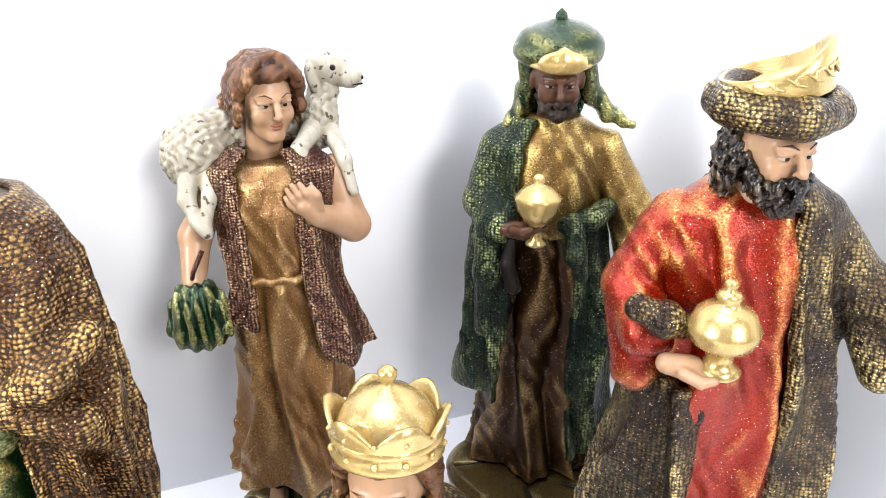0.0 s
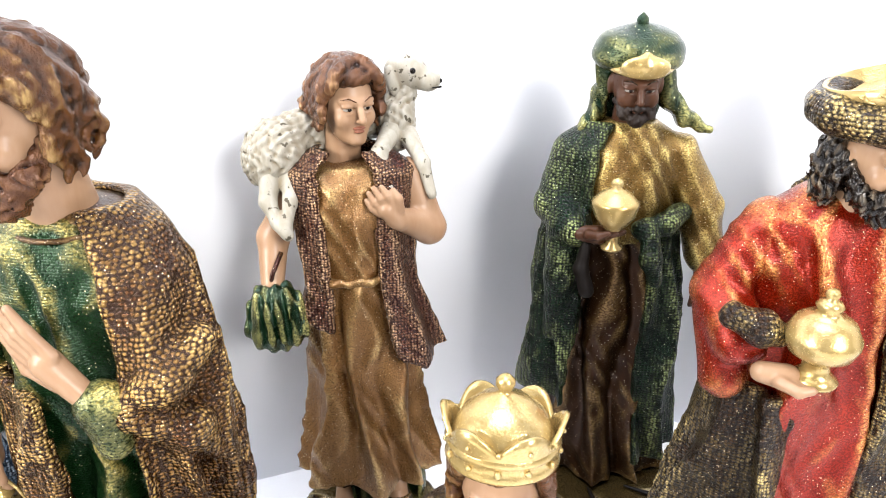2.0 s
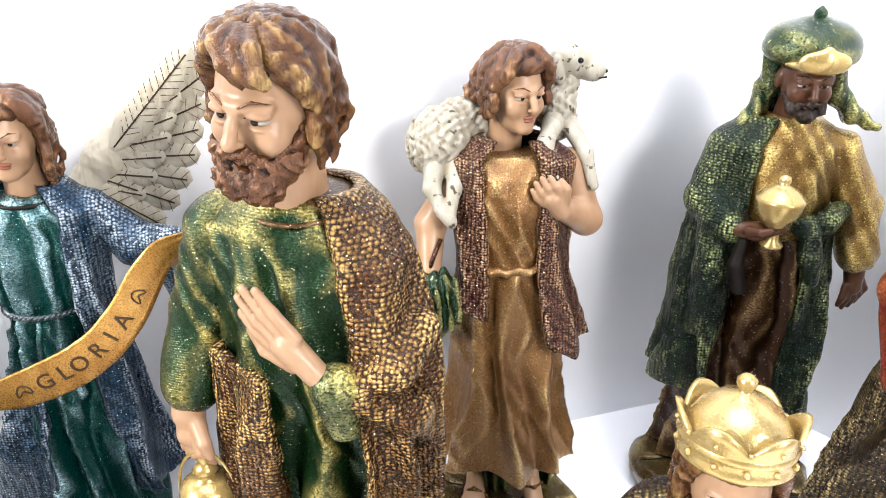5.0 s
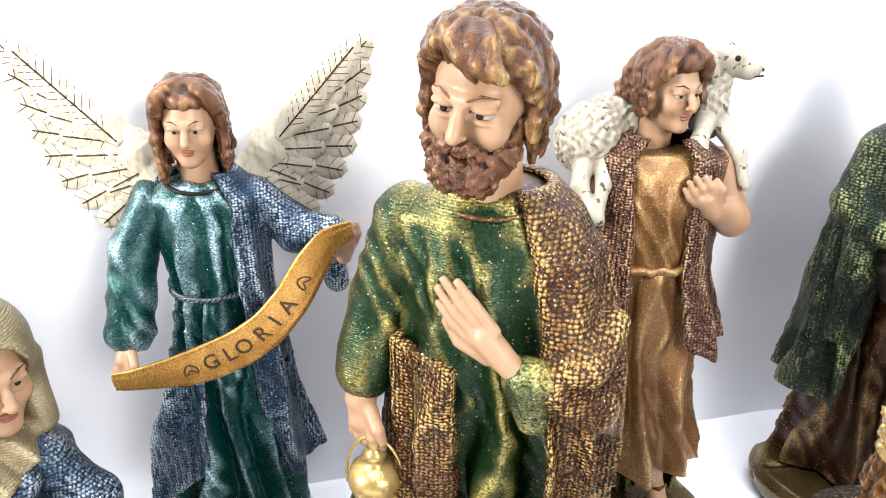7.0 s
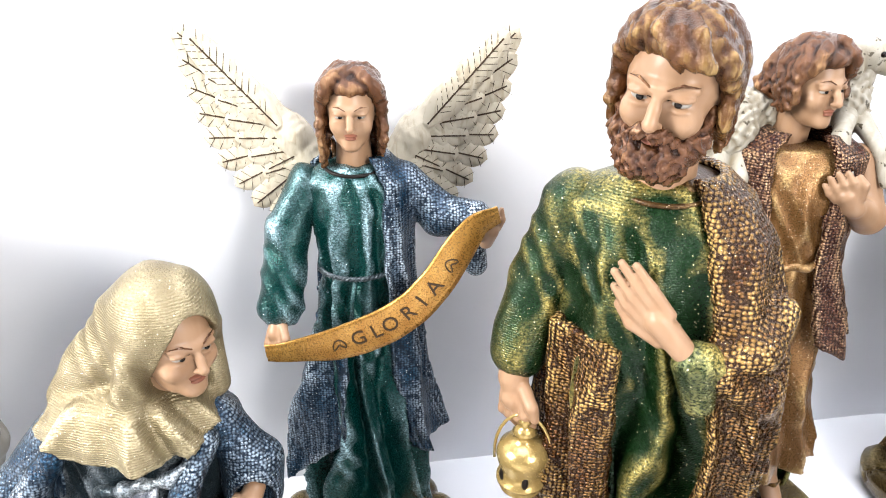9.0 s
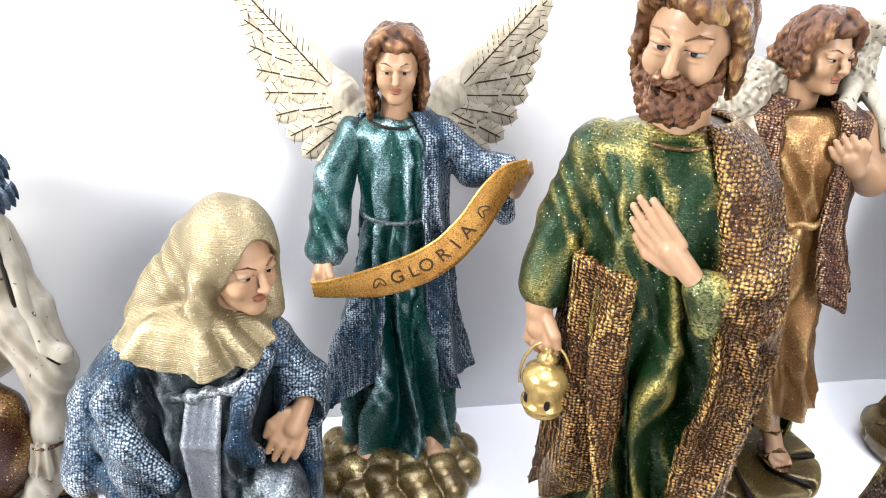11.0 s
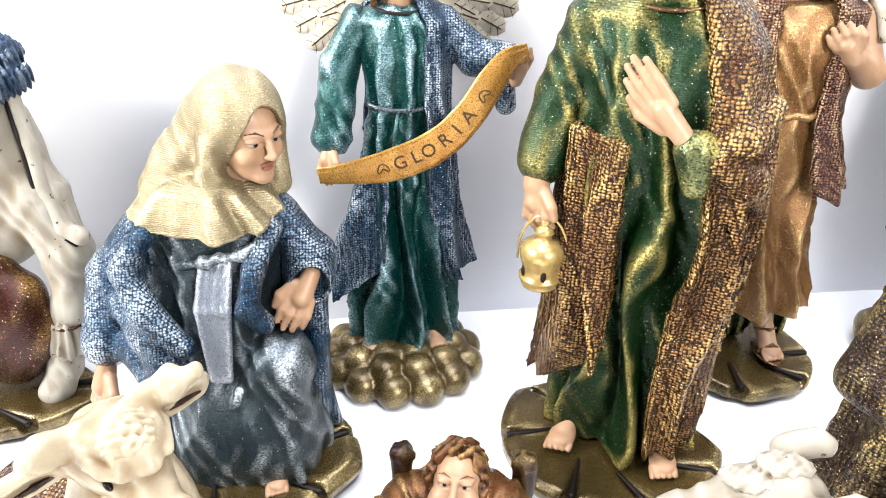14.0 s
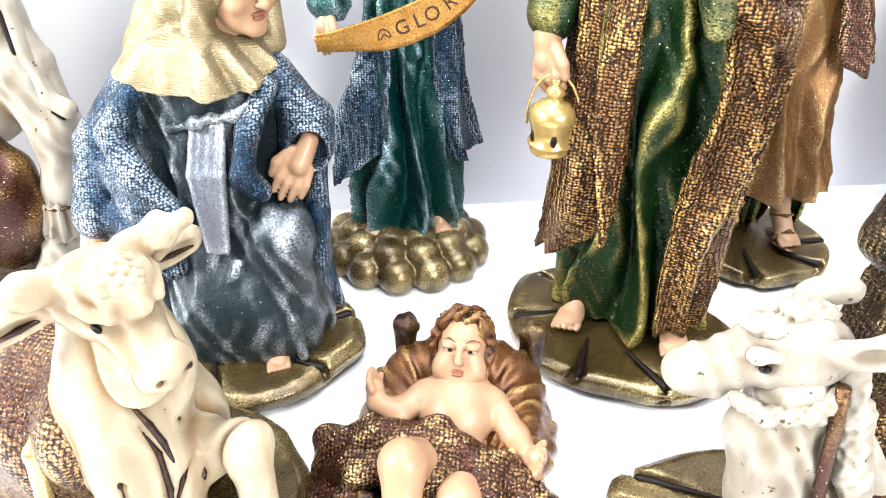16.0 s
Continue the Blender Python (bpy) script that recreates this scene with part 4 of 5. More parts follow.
def kneeling_king():
    st = Statue()
    rock_base(st, 0.058, 0.05, 0.018, (0, 0.01), 9)
    q = st.clay("bronze_coat", 0.0016)
    q.loft([(0.016, 0, 0.014, 0.050, 0.048, 0.003), (0.06, 0, 0.012, 0.042, 0.038, 0.0024), (0.11, 0, 0.008, 0.036, 0.026, 0.0012), (0.140, 0, 0.006, 0.039, 0.021, 0.0006), (0.157, 0, 0.006, 0.030, 0.017, 0), (0.164, 0, 0.006, 0.014, 0.012, 0)], n=8, phase=0.3)
    q.chain([(-0.034, 0.004, 0.14), (-0.044, -0.008, 0.11), (-0.018, -0.034, 0.106)], [0.012, 0.012, 0.009])
    q.chain([(0.034, 0.004, 0.14), (0.044, -0.008, 0.11), (0.018, -0.034, 0.106)], [0.012, 0.012, 0.009])
    a = st.clay("skin", 0.0011)
    palm(a, (-0.016, -0.034, 0.106), (0.002, -0.044, 0.108), (0, 0, 1), 1.0)
    palm(a, (0.016, -0.034, 0.106), (0.0, -0.044, 0.110), (0, 0, 1), 1.0, thumb=-1)
    R = turn(0, 0, -2) @ turn(2, 0, 0)
    o = (0.0, -0.006, 0.1785)
    head(st, o, R, 1.0)
    hair_locks(st, "gold_hair", o, R, 1.0, 17, 0.020, 0.0018, 0.0030, 52, 0.9)
    h = st.clay("gold_hair", 0.0009, 0.003, curls(760, 0.0011)).frame_at(o, R)
    h.chain([(-0.0115, -0.003, -0.006), (-0.008, -0.010, -0.014), (0, -0.013, -0.020), (0.008, -0.010, -0.014), (0.0115, -0.003, -0.006)], [0.003, 0.005, 0.006, 0.005, 0.003])
    base = np.array(o) + R @ np.array((0, 0.002, 0.0122))
    Rc = R @ turn(-10, 0, 0)
    st.lathe("gold_paint", base, [(0.0168, 0), (0.0185, 0.0006), (0.0192, 0.0018), (0.0186, 0.0032), (0.0183, 0.0055), (0.0190, 0.0065), (0.0194, 0.0078), (0.0188, 0.009)], 60, Rc)
    V, F, n = [], [], 120
    for layer, dr in ((0, 0.0), (1, -0.0016)):
        for i in range(n):
            a = 6.2832 * i / n
            tip = abs(((i * 6 / n) % 1.0) - 0.5) * 2
            zt = 0.0108 + 0.0072 * math.sin(1.5708 * tip)
            for zz, fl in ((0.0085, 0), (0.5 * (0.0085 + zt), 0.5), (zt, 1)):
                r = 0.0188 + dr + 0.0042 * ((zz - 0.0085) / 0.0145) ** 1.4
                V.append(Rc @ np.array((r * math.cos(a), r * math.sin(a), zz)) + base)
    for i in range(n):
        j = (i + 1) % n
        for k in (0, 1):
            F.append((i * 3 + k, j * 3 + k, j * 3 + k + 1, i * 3 + k + 1))
            F.append((n * 3 + i * 3 + k, n * 3 + i * 3 + k + 1, n * 3 + j * 3 + k + 1, n * 3 + j * 3 + k))
        F.append((i * 3 + 2, j * 3 + 2, n * 3 + j * 3 + 2, n * 3 + i * 3 + 2))
    st.raw("gold_paint", V, F)
    st.lathe("gold_paint", base, [(0.0175, 0.007), (0.0165, 0.012), (0.0132, 0.0175), (0.008, 0.0215), (0.0028, 0.0232), (0.002, 0.0242), (0.0032, 0.026), (0.0032, 0.028), (0.0015, 0.0296), (0.0001, 0.030)], 40, Rc)
    g = st.clay("gold_paint", 0.0006, 0.0008).frame_at(base, Rc)
    for i in range(12):
        a = 6.2832 * i / 12
        g.ell((0.0188 * math.cos(a), 0.0188 * math.sin(a), 0.0044), (0.0013, 0.0013, 0.0015 if i % 2 else 0.001))
        g.ell((0.0196 * math.cos(a), 0.0196 * math.sin(a), 0.0115), 0.0010)
    return st.finish("statue", "painted kneeling king figurine with a gold crown", "figurine", (-0.018, 0.196), -6)


def joseph():
    st = Statue()
    rock_base(st, 0.066, 0.056, 0.015, (-0.001, -0.002), 11)
    st.clay("green_robe", 0.0015).loft([(0.016, 0, 0.012, 0.039, 0.029, 0.0042), (0.09, 0, 0.008, 0.036, 0.027, 0.004), (0.17, -0.003, 0.003, 0.034, 0.025, 0.0024), (0.20, -0.005, 0.002, 0.035, 0.0255, 0.0018), (0.235, -0.006, 0.003, 0.038, 0.0225, 0.001), (0.252, -0.011, 0.003, 0.034, 0.018, 0), (0.2625, -0.009, 0.005, 0.019, 0.015, 0)], n=9, phase=0.9)
    s = st.clay("green_robe", 0.0014)
    s.chain([(-0.039, 0.004, 0.247), (-0.050, 0.004, 0.212), (-0.0555, -0.004, 0.180)], [0.0135, 0.0130, 0.0125])
    s.chain([(0.026, -0.022, 0.199), (0.014, -0.030, 0.206)], [0.0075, 0.0078])
    c = st.clay("gold_cloak", 0.0015)
    c.loft([(0.026, 0.001, 0.002, 0.0355, 0.0275, 0.0030), (0.10, 0.002, -0.002, 0.0360, 0.0275, 0.0034), (0.15, 0.003, -0.004, 0.0395, 0.0270, 0.0030), (0.17, 0.003, -0.004, 0.0410, 0.027, 0.0030), (0.215, 0.0, -0.003, 0.0395, 0.026, 0.002), (0.243, -0.004, 0.002, 0.036, 0.0240, 0.0008), (0.259, -0.006, 0.005, 0.027, 0.019, 0), (0.266, -0.007, 0.006, 0.0195, 0.0165, 0)], n=10, thick=0.0028, sector=(-62, 120), phase=0.7)
    c.loft([(0.032, -0.002, 0.009, 0.043, 0.033, 0.004), (0.12, -0.003, 0.005, 0.041, 0.031, 0.0034), (0.203, -0.005, 0.002, 0.037, 0.0285, 0.0012)], n=10, thick=0.0028, sector=(118, 258), phase=0.7, planes=[((0.93, 0.1, -1), -0.094)])
    c.chain([(0.018, -0.028, 0.204), (0.032, -0.022, 0.210), (0.040, -0.008, 0.220)], [0.006, 0.008, 0.006])
    c.chain([(0.022, -0.028, 0.200), (0.037, -0.018, 0.19), (0.042, -0.006, 0.172)], [0.006, 0.008, 0.006])
    a = st.clay("skin", 0.001)
    palm(a, (0.010, -0.031, 0.208), (-0.019, -0.030, 0.238), (0.2, 1, 0.1), 1.02, curl=0.15, thumb=1)
    a.cap((-0.0555, -0.006, 0.182), (-0.056, -0.010, 0.170), 0.0075, 0.0065)
    palm(a, (-0.056, -0.008, 0.172), (-0.053, -0.016, 0.146), (0.6, 0.8, 0), 1.2, curl=0.9)
    st.clay("green_satin", 0.0012).cap((0.013, -0.0295, 0.205), (0.016, -0.030, 0.190), 0.0088, 0.006)
    lantern = [(0.001, 0), (0.0105, 0.0003), (0.011, 0.002), (0.010, 0.004), (0.0125, 0.006), (0.0125, 0.008), (0.0108, 0.009), (0.0112, 0.016), (0.0128, 0.022), (0.0132, 0.026), (0.0118, 0.031), (0.008, 0.0345), (0.0045, 0.036), (0.0045, 0.039), (0.006, 0.041), (0.004, 0.044), (0.002, 0.0455), (0.0034, 0.048), (0.002, 0.0508), (0.0001, 0.0515)]
    st.lathe("gold_paint", (-0.048, -0.017, 0.118), [(0.88 * r, 0.74 * z) for r, z in lantern], 36)
    w = st.clay("dark_brown", 0.0006, 0.0008)
    for i in range(5):
        w.ell((-0.048 + 0.0092 * math.cos(6.2832 * i / 5 - 1.2), -0.017 + 0.0092 * math.sin(6.2832 * i / 5 - 1.2), 0.1275), (0.0016, 0.0016, 0.0036))
    st.tube("gold_paint", [(-0.048 + 0.0128 * math.cos(a2), -0.017, 0.135 + 0.022 * math.sin(a2)) for a2 in np.linspace(-0.2, 3.34, 14)], [0.0007] * 14, 6)
    R = turn(0, 0, -14) @ turn(10, 0, 0) @ turn(0, 5, 0)
    o = (-0.009, -0.011, 0.2975)
    head(st, o, R, 1.2)
    hair_locks(st, "gold_hair", o, R, 1.17, 20, 0.015, 0.0018, 0.0028, 24, 1.9)
    h = st.clay("gold_hair", 0.0008, 0.0015).frame_at(o, R, 1.2)
    for i in range(3):
        h.chain([(-0.003 + 0.003 * i, -0.008, 0.0222), (-0.003 + 0.005 * i, -0.0140, 0.0200), (0.001 + 0.0045 * i, -0.0168, 0.0165 - 0.001 * i), (0.0035 + 0.004 * i, -0.0165, 0.0135), (0.0045 + 0.0034 * i, -0.0160, 0.0112 + 0.001 * i)], [0.0018, 0.0022, 0.0021, 0.0016, 0.0008])
    b = st.clay("brown_hair", 0.0008, 0.003, curls(1050, 0.0009)).frame_at(o, R, 1.2)
    b.chain([(-0.0112, -0.002, -0.003), (-0.009, -0.0085, -0.011), (-0.004, -0.0125, -0.0165), (0.004, -0.0125, -0.0165), (0.009, -0.0085, -0.011), (0.0112, -0.002, -0.003)], [0.0026, 0.0044, 0.0056, 0.0056, 0.0044, 0.0026])
    b.chain([(-0.0068, -0.0138, -0.0105), (-0.003, -0.0166, -0.0068), (0.003, -0.0166, -0.0068), (0.0068, -0.0138, -0.0105)], [0.0014, 0.0016, 0.0016, 0.0014])
    st.clay("brown_robe", 0.0014).ell((-0.007, 0.007, 0.2615), (0.0205, 0.0165, 0.0035))
    st.tube("brown_robe", [(-0.008 + 0.0195 * math.cos(q), 0.003 + 0.0165 * math.sin(q), 0.2605 + 0.004 * math.sin(q)) for q in np.linspace(-3.0, -0.1, 24)], [0.0011] * 24, 6)
    foot(st, (-0.025, -0.007, 0.016), -6, 1.1, False)
    foot(st, (0.028, -0.006, 0.016), 12, 1.1, False)
    return st.finish("statue", "painted bearded figurine in green robe holding a gold lantern", "figurine", (-0.163, 0.228), -6)


def angel():
    st = Statue()
    g = st.clay("rock", 0.0013, 0.002)
    for n, r, z, s in ((13, 0.044, 0.009, 0.0118), (10, 0.033, 0.016, 0.0115), (6, 0.018, 0.016, 0.013)):
        for i in range(n):
            a = 6.2832 * (i + 0.5 * (n % 2)) / n
            g.ell((r * math.cos(a), -0.010 + 0.86 * r * math.sin(a), z), (s * 1.02, s, s))
    g.ell((0, -0.01, 0.006), (0.042, 0.036, 0.012))
    st.clay("teal_robe", 0.0014).loft([(0.022, 0.002, 0, 0.033, 0.024, 0.0042), (0.06, 0.001, 0, 0.031, 0.0225, 0.004), (0.12, 0, 0, 0.026, 0.0195, 0.003), (0.182, 0, 0, 0.0175, 0.0155, 0.0012), (0.21, 0, 0.001, 0.021, 0.017, 0.0008), (0.230, 0, 0.003, 0.0255, 0.0155, 0.0003), (0.238, 0, 0.003, 0.0145, 0.011, 0)], n=9, phase=0.2)
    s = st.clay("teal_robe", 0.0013)
    s.chain([(-0.024, 0.003, 0.228), (-0.034, 0.0, 0.203), (-0.036, -0.006, 0.185), (-0.039, -0.010, 0.166)], [0.009, 0.0108, 0.0105, 0.0115])
    q = st.clay("blue_cloak", 0.0014)
    q.loft([(0.074, 0.008, 0.002, 0.036, 0.024, 0.003), (0.12, 0.003, 0.002, 0.030, 0.022, 0.0018), (0.19, 0.001, 0.002, 0.0255, 0.0205, 0.0008), (0.23, 0.0, 0.003, 0.0285, 0.0185, 0), (0.243, 0, 0.003, 0.0145, 0.013, 0)], n=9, thick=0.002, sector=(-58, 150))
    q.chain([(0.025, 0.003, 0.228), (0.042, 0.0, 0.210), (0.058, -0.010, 0.212)], [0.009, 0.0105, 0.009])
    q.chain([(0.056, -0.006, 0.206), (0.060, -0.006, 0.184)], [0.0085, 0.006])
    q.loft([(0.05, -0.006, 0, 0.034, 0.026, 0.003), (0.11, -0.004, 0, 0.0295, 0.0235, 0.0024), (0.145, -0.002, 0, 0.023, 0.0195, 0.001)], n=7, thick=0.002, sector=(120, 262), planes=[((0.9, 0.0, -1), -0.092)])
    for ph in (0.0, 3.1416):
        st.tube("slate_robe", [((0.0192 + 0.0007 * math.cos(26 * a + ph)) * math.cos(a), -0.0005 + (0.0176 + 0.0007 * math.cos(26 * a + ph)) * math.sin(a), 0.184 + 0.0007 * math.sin(26 * a + ph)) for a in np.linspace(0, 6.2832, 181)], [0.0008] * 181, 6)
    st.tube("teal_robe", [(-0.001, -0.0168, 0.183), (-0.003, -0.0195, 0.172), (-0.004, -0.020, 0.158)], [0.0014, 0.0012, 0.001], 6)
    a = st.clay("skin", 0.0009)
    palm(a, (-0.040, -0.014, 0.164), (-0.044, -0.024, 0.143), (0.6, 0.6, 0), 0.9, curl=0.7)
    palm(a, (0.064, -0.012, 0.200), (0.067, -0.020, 0.218), (-0.5, 1, 0), 0.9, curl=0.6)
    st.tube("dark_brown", [(0.0148 * math.cos(q), 0.002 + 0.0120 * math.sin(q), 0.2375 + 0.003 * math.sin(q)) for q in np.linspace(-3.1, 0.0, 24)], [0.0010] * 24, 6)
    # the banner, a strip bent along a line
    line = np.array([(-0.046, -0.026, 0.149), (-0.038, -0.028, 0.150), (-0.026, -0.0295, 0.1525), (-0.013, -0.030, 0.1545), (0.0, -0.030, 0.1585), (0.014, -0.030, 0.1645), (0.028, -0.030, 0.1745), (0.040, -0.029, 0.189), (0.049, -0.028, 0.205), (0.057, -0.026, 0.216), (0.068, -0.022, 0.219)])
    half = [0.0045, 0.0052, 0.0068, 0.0088, 0.0098, 0.0098, 0.0092, 0.0085, 0.0078, 0.006, 0.004]
    ts = np.linspace(0, 10, 81)
    P = np.stack([np.interp(ts, range(11), line[:, i]) for i in range(3)], 1)
    for _ in range(6):
        P[1:-1] = 0.25 * P[:-2] + 0.5 * P[1:-1] + 0.25 * P[2:]
    W = np.interp(ts, range(11), half)
    V, F = [], []
    T = np.gradient(P, axis=0)
    T /= np.linalg.norm(T, axis=1)[:, None]
    N = np.cross(T, (0, -1, 0))
    N /= np.linalg.norm(N, axis=1)[:, None]
    N *= np.sign(N[:, 2:3])
    for off in (-0.0007, 0.0007):
        for p, w, nn in zip(P, W, N):
            for v in np.linspace(-1, 1, 9):
                fold = 0.0009 * math.cos(v * 9) * max(0, 1 - w / 0.0075)
                V.append(p + nn * w * v + np.array((0, off - 0.0012 * (1 - v * v) + fold - 0.0006 * (abs(v) > 0.9), 0)))
    m = 81 * 9
    for i in range(80):
        for j in range(8):
            k = i * 9 + j
            F.append((k, k + 9, k + 10, k + 1))
            F.append((m + k, m + k + 1, m + k + 10, m + k + 9))
        F.append((i * 9, m + i * 9, m + i * 9 + 9, i * 9 + 9))
        F.append((i * 9 + 8, i * 9 + 17, m + i * 9 + 17, m + i * 9 + 8))
    st.raw("banner_gold", V, F)
    # raised dark lettering and end scrolls
    for ch, u in zip("GLORIA", (32.0, 37.2, 41.8, 46.8, 50.8, 54.8)):
        cu = bpy.data.curves.new("letters", "FONT")
        cu.body, cu.size, cu.extrude, cu.align_x, cu.align_y = ch, 0.0108, 0.0002, "CENTER", "CENTER"
        cu.resolution_u = 3
        tmp = bpy.data.objects.new("letters", cu)
        scene.collection.objects.link(tmp)
        me = tmp.evaluated_get(bpy.context.evaluated_depsgraph_get()).to_mesh()
        i = int(u)
        B = np.stack([T[i], N[i], (0, -1, 0)], 1)
        st.raw("vein", [P[i] + B @ np.array((v.co.x, v.co.y, v.co.z + 0.0021)) for v in me.vertices], [tuple(f.vertices) for f in me.polygons])
        tmp.to_mesh_clear()
        scene.collection.objects.unlink(tmp)
        bpy.data.objects.remove(tmp)
        bpy.data.curves.remove(cu)
    for u in (26, 60):
        pts = [P[u] + T[u] * (0.0034 * math.sin(3.1 * w)) * 1.0 + N[u] * 0.0026 * math.cos(4.6 * w) + np.array((0, -0.0021, 0)) for w in np.linspace(-1, 1, 13)]
        st.tube("vein", pts, [0.0004] * 13, 5)
    R = turn(0, 0, -2) @ turn(5, 0, 0)
    o = (0.0, -0.003, 0.264)
    head(st, o, R, 0.86)
    hair_locks(st, "brown_hair", o, R, 0.88, 16, 0.031, 0.0036, 0.0031, 30, 0.2)
    # wings
    for sx in (-1, 1):
        def wp(x, z, y=0.022):
            return (sx * x, y, z)
        w = st.clay("feather", 0.0012, 0.006, curls(800, 0.0004))
        arm = [(0.014, 0.226), (0.030, 0.246), (0.046, 0.262), (0.060, 0.278), (0.070, 0.289)]
        w.chain([wp(*p, 0.0235 + 0.001 * i) for i, p in enumerate(arm)], [0.0065, 0.0075, 0.0065, 0.005, 0.0035])
        w.chain([wp(0.022, 0.232, 0.026), wp(0.045, 0.245, 0.027), wp(0.060, 0.268, 0.027)], [0.007, 0.006, 0.0045])
        w.chain([wp(0.022, 0.230, 0.026), wp(0.042, 0.222, 0.027)], [0.007, 0.004])
        tips = [(0.078, 0.297), (0.0775, 0.284), (0.0755, 0.270), (0.073, 0.257), (0.070, 0.244), (0.065, 0.231), (0.058, 0.219), (0.050, 0.208), (0.041, 0.201)]
        tips = [(1.06 * x, z) for x, z in tips]
        for i, tip in enumerate(tips):
            f = i / (len(tips) - 1)
            bx, bz = 0.052 - 0.030 * f, 0.262 - 0.032 * f
            st.leaf("feather", wp(bx - 0.004, bz, 0.0245 - 0.0008 * i), wp(*tip, 0.0275 - 0.0006 * i), 0.0088 - 0.0010 * f, 0.0016, (0, -1, 0), barbs=7)
        for i in range(7):
            f = i / 6
            tip = tips[i + 1]
            bx, bz = 0.050 - 0.030 * f, 0.262 - 0.032 * f
            st.leaf("feather", wp(bx - 0.006, bz - 0.001, 0.0205), wp(bx + (tip[0] - bx) * 0.6, bz + (tip[1] - bz) * 0.6, 0.0215), 0.0074, 0.0016, (0, -1, 0), barbs=5)
        st.leaf("feather", wp(0.036, 0.251, 0.0185), wp(0.0765, 0.296, 0.022), 0.0084, 0.0022, (0, -1, 0), barbs=12)
    foot(st, (-0.018, -0.012, 0.022), -14, 0.85, False)
    foot(st, (0.022, -0.010, 0.022), 14, 0.85, False)
    return st.finish("statue", "painted angel figurine in teal robe with cream wings and banner", "figurine", (-0.3087, 0.2831), 18)


shepherd()
green_king()
red_king()
kneeling_king()
joseph()
angel()


# ---- kneeling figure, crib and animals ----
def mary():
    st = Statue()
    rock_base(st, 0.066, 0.057, 0.015, (-0.002, -0.018), 13)
    r = st.clay("slate_robe", 0.0015, 0.006)
    r.loft([(0.014, -0.004, -0.008, 0.048, 0.040, 0.0036), (0.05, -0.006, -0.004, 0.042, 0.036, 0.003), (0.085, -0.012, 0.0, 0.038, 0.03, 0.0018), (0.12, -0.010, 0.002, 0.033, 0.025, 0.0012), (0.15, -0.008, 0.004, 0.036, 0.021, 0.0005), (0.165, -0.004, 0.004, 0.022, 0.016, 0)], n=7, phase=0.4)
    r.chain([(0.008, -0.002, 0.075), (0.025, -0.020, 0.077), (0.022, -0.026, 0.03)], [0.018, 0.0165, 0.018])
    r.ell((0.002, -0.014, 0.030), (0.040, 0.031, 0.034), k=0.012).ell((0.020, -0.026, 0.022), (0.022, 0.018, 0.022), k=0.010)
    for dx, ph in ((-0.006, 0.0), (0.006, 0.5), (0.016, 1.0)):
        r.chain([(0.012 + dx, -0.033, 0.068), (0.006 + dx * 1.5, -0.040, 0.04), (0.006 + dx * 1.9, -0.044, 0.018)], [0.002, 0.0028, 0.0034], k=0.003)
    s = st.clay("silver_sash", 0.0012, 0.003)
    for i in range(4):
        x = -0.009 + 0.0042 * i
        s.chain([(x + 0.002, -0.0225, 0.137), (x, -0.030, 0.115), (x + 0.0035 * (1.2 - 0.5 * i), -0.036, 0.078)], [0.0020, 0.0029, 0.0024], k=0.0015)
    st.clay("slate_robe", 0.0011, 0.003).chain([(-0.02, -0.019, 0.132), (-0.006, -0.0245, 0.138), (0.012, -0.0225, 0.142), (0.02, -0.018, 0.147)], [0.002, 0.003, 0.0025, 0.002])
    c = st.clay("blue_cloak", 0.0014, 0.004)
    c.loft([(0.018, -0.006, 0.004, 0.050, 0.044, 0.003), (0.07, -0.008, 0.006, 0.045, 0.038, 0.003), (0.12, -0.009, 0.006, 0.040, 0.029, 0.0016), (0.150, -0.007, 0.006, 0.040, 0.0255, 0.0004), (0.168, -0.005, 0.006, 0.024, 0.018, 0)], n=8, thick=0.0026, sector=(-18, 224))
    c.chain([(-0.040, 0.002, 0.148), (-0.062, -0.002, 0.115), (-0.066, -0.016, 0.083)], [0.0105, 0.0135, 0.0135])
    c.chain([(-0.056, -0.010, 0.11), (-0.036, -0.028, 0.098), (-0.026, -0.034, 0.078)], [0.010, 0.010, 0.010])
    c.chain([(-0.034, -0.020, 0.150), (-0.046, -0.022, 0.13), (-0.036, -0.030, 0.112), (-0.018, -0.034, 0.095)], [0.0055, 0.007, 0.0075, 0.006])
    c.chain([(-0.05, -0.02, 0.085), (-0.036, -0.032, 0.074), (-0.024, -0.036, 0.066)], [0.010, 0.008, 0.006])
    c.chain([(0.026, 0.004, 0.150), (0.040, 0.002, 0.130), (0.040, -0.004, 0.118)], [0.009, 0.0115, 0.0120])
    c.chain([(0.024, -0.010, 0.152), (0.018, -0.024, 0.135), (0.014, -0.028, 0.115), (0.02, -0.026, 0.106)], [0.006, 0.0055, 0.0055, 0.006])
    c.chain([(0.043, 0.002, 0.115), (0.041, -0.002, 0.08), (0.040, -0.006, 0.03)], [0.005, 0.006, 0.005])
    c.cap((0.041, -0.012, 0.119), (0.0405, -0.019, 0.1185), 0.0098, 0.0092, k=0.001, cut=True)
    a = st.clay("skin", 0.001)
    palm(a, (0.041, -0.006, 0.123), (0.030, -0.021, 0.098), (-0.2, 1, -0.4), 1.1, curl=0.3, thumb=-1)
    palm(a, (-0.066, -0.022, 0.074), (-0.069, -0.036, 0.048), (0.5, 0.7, 0), 1.15, curl=0.3)
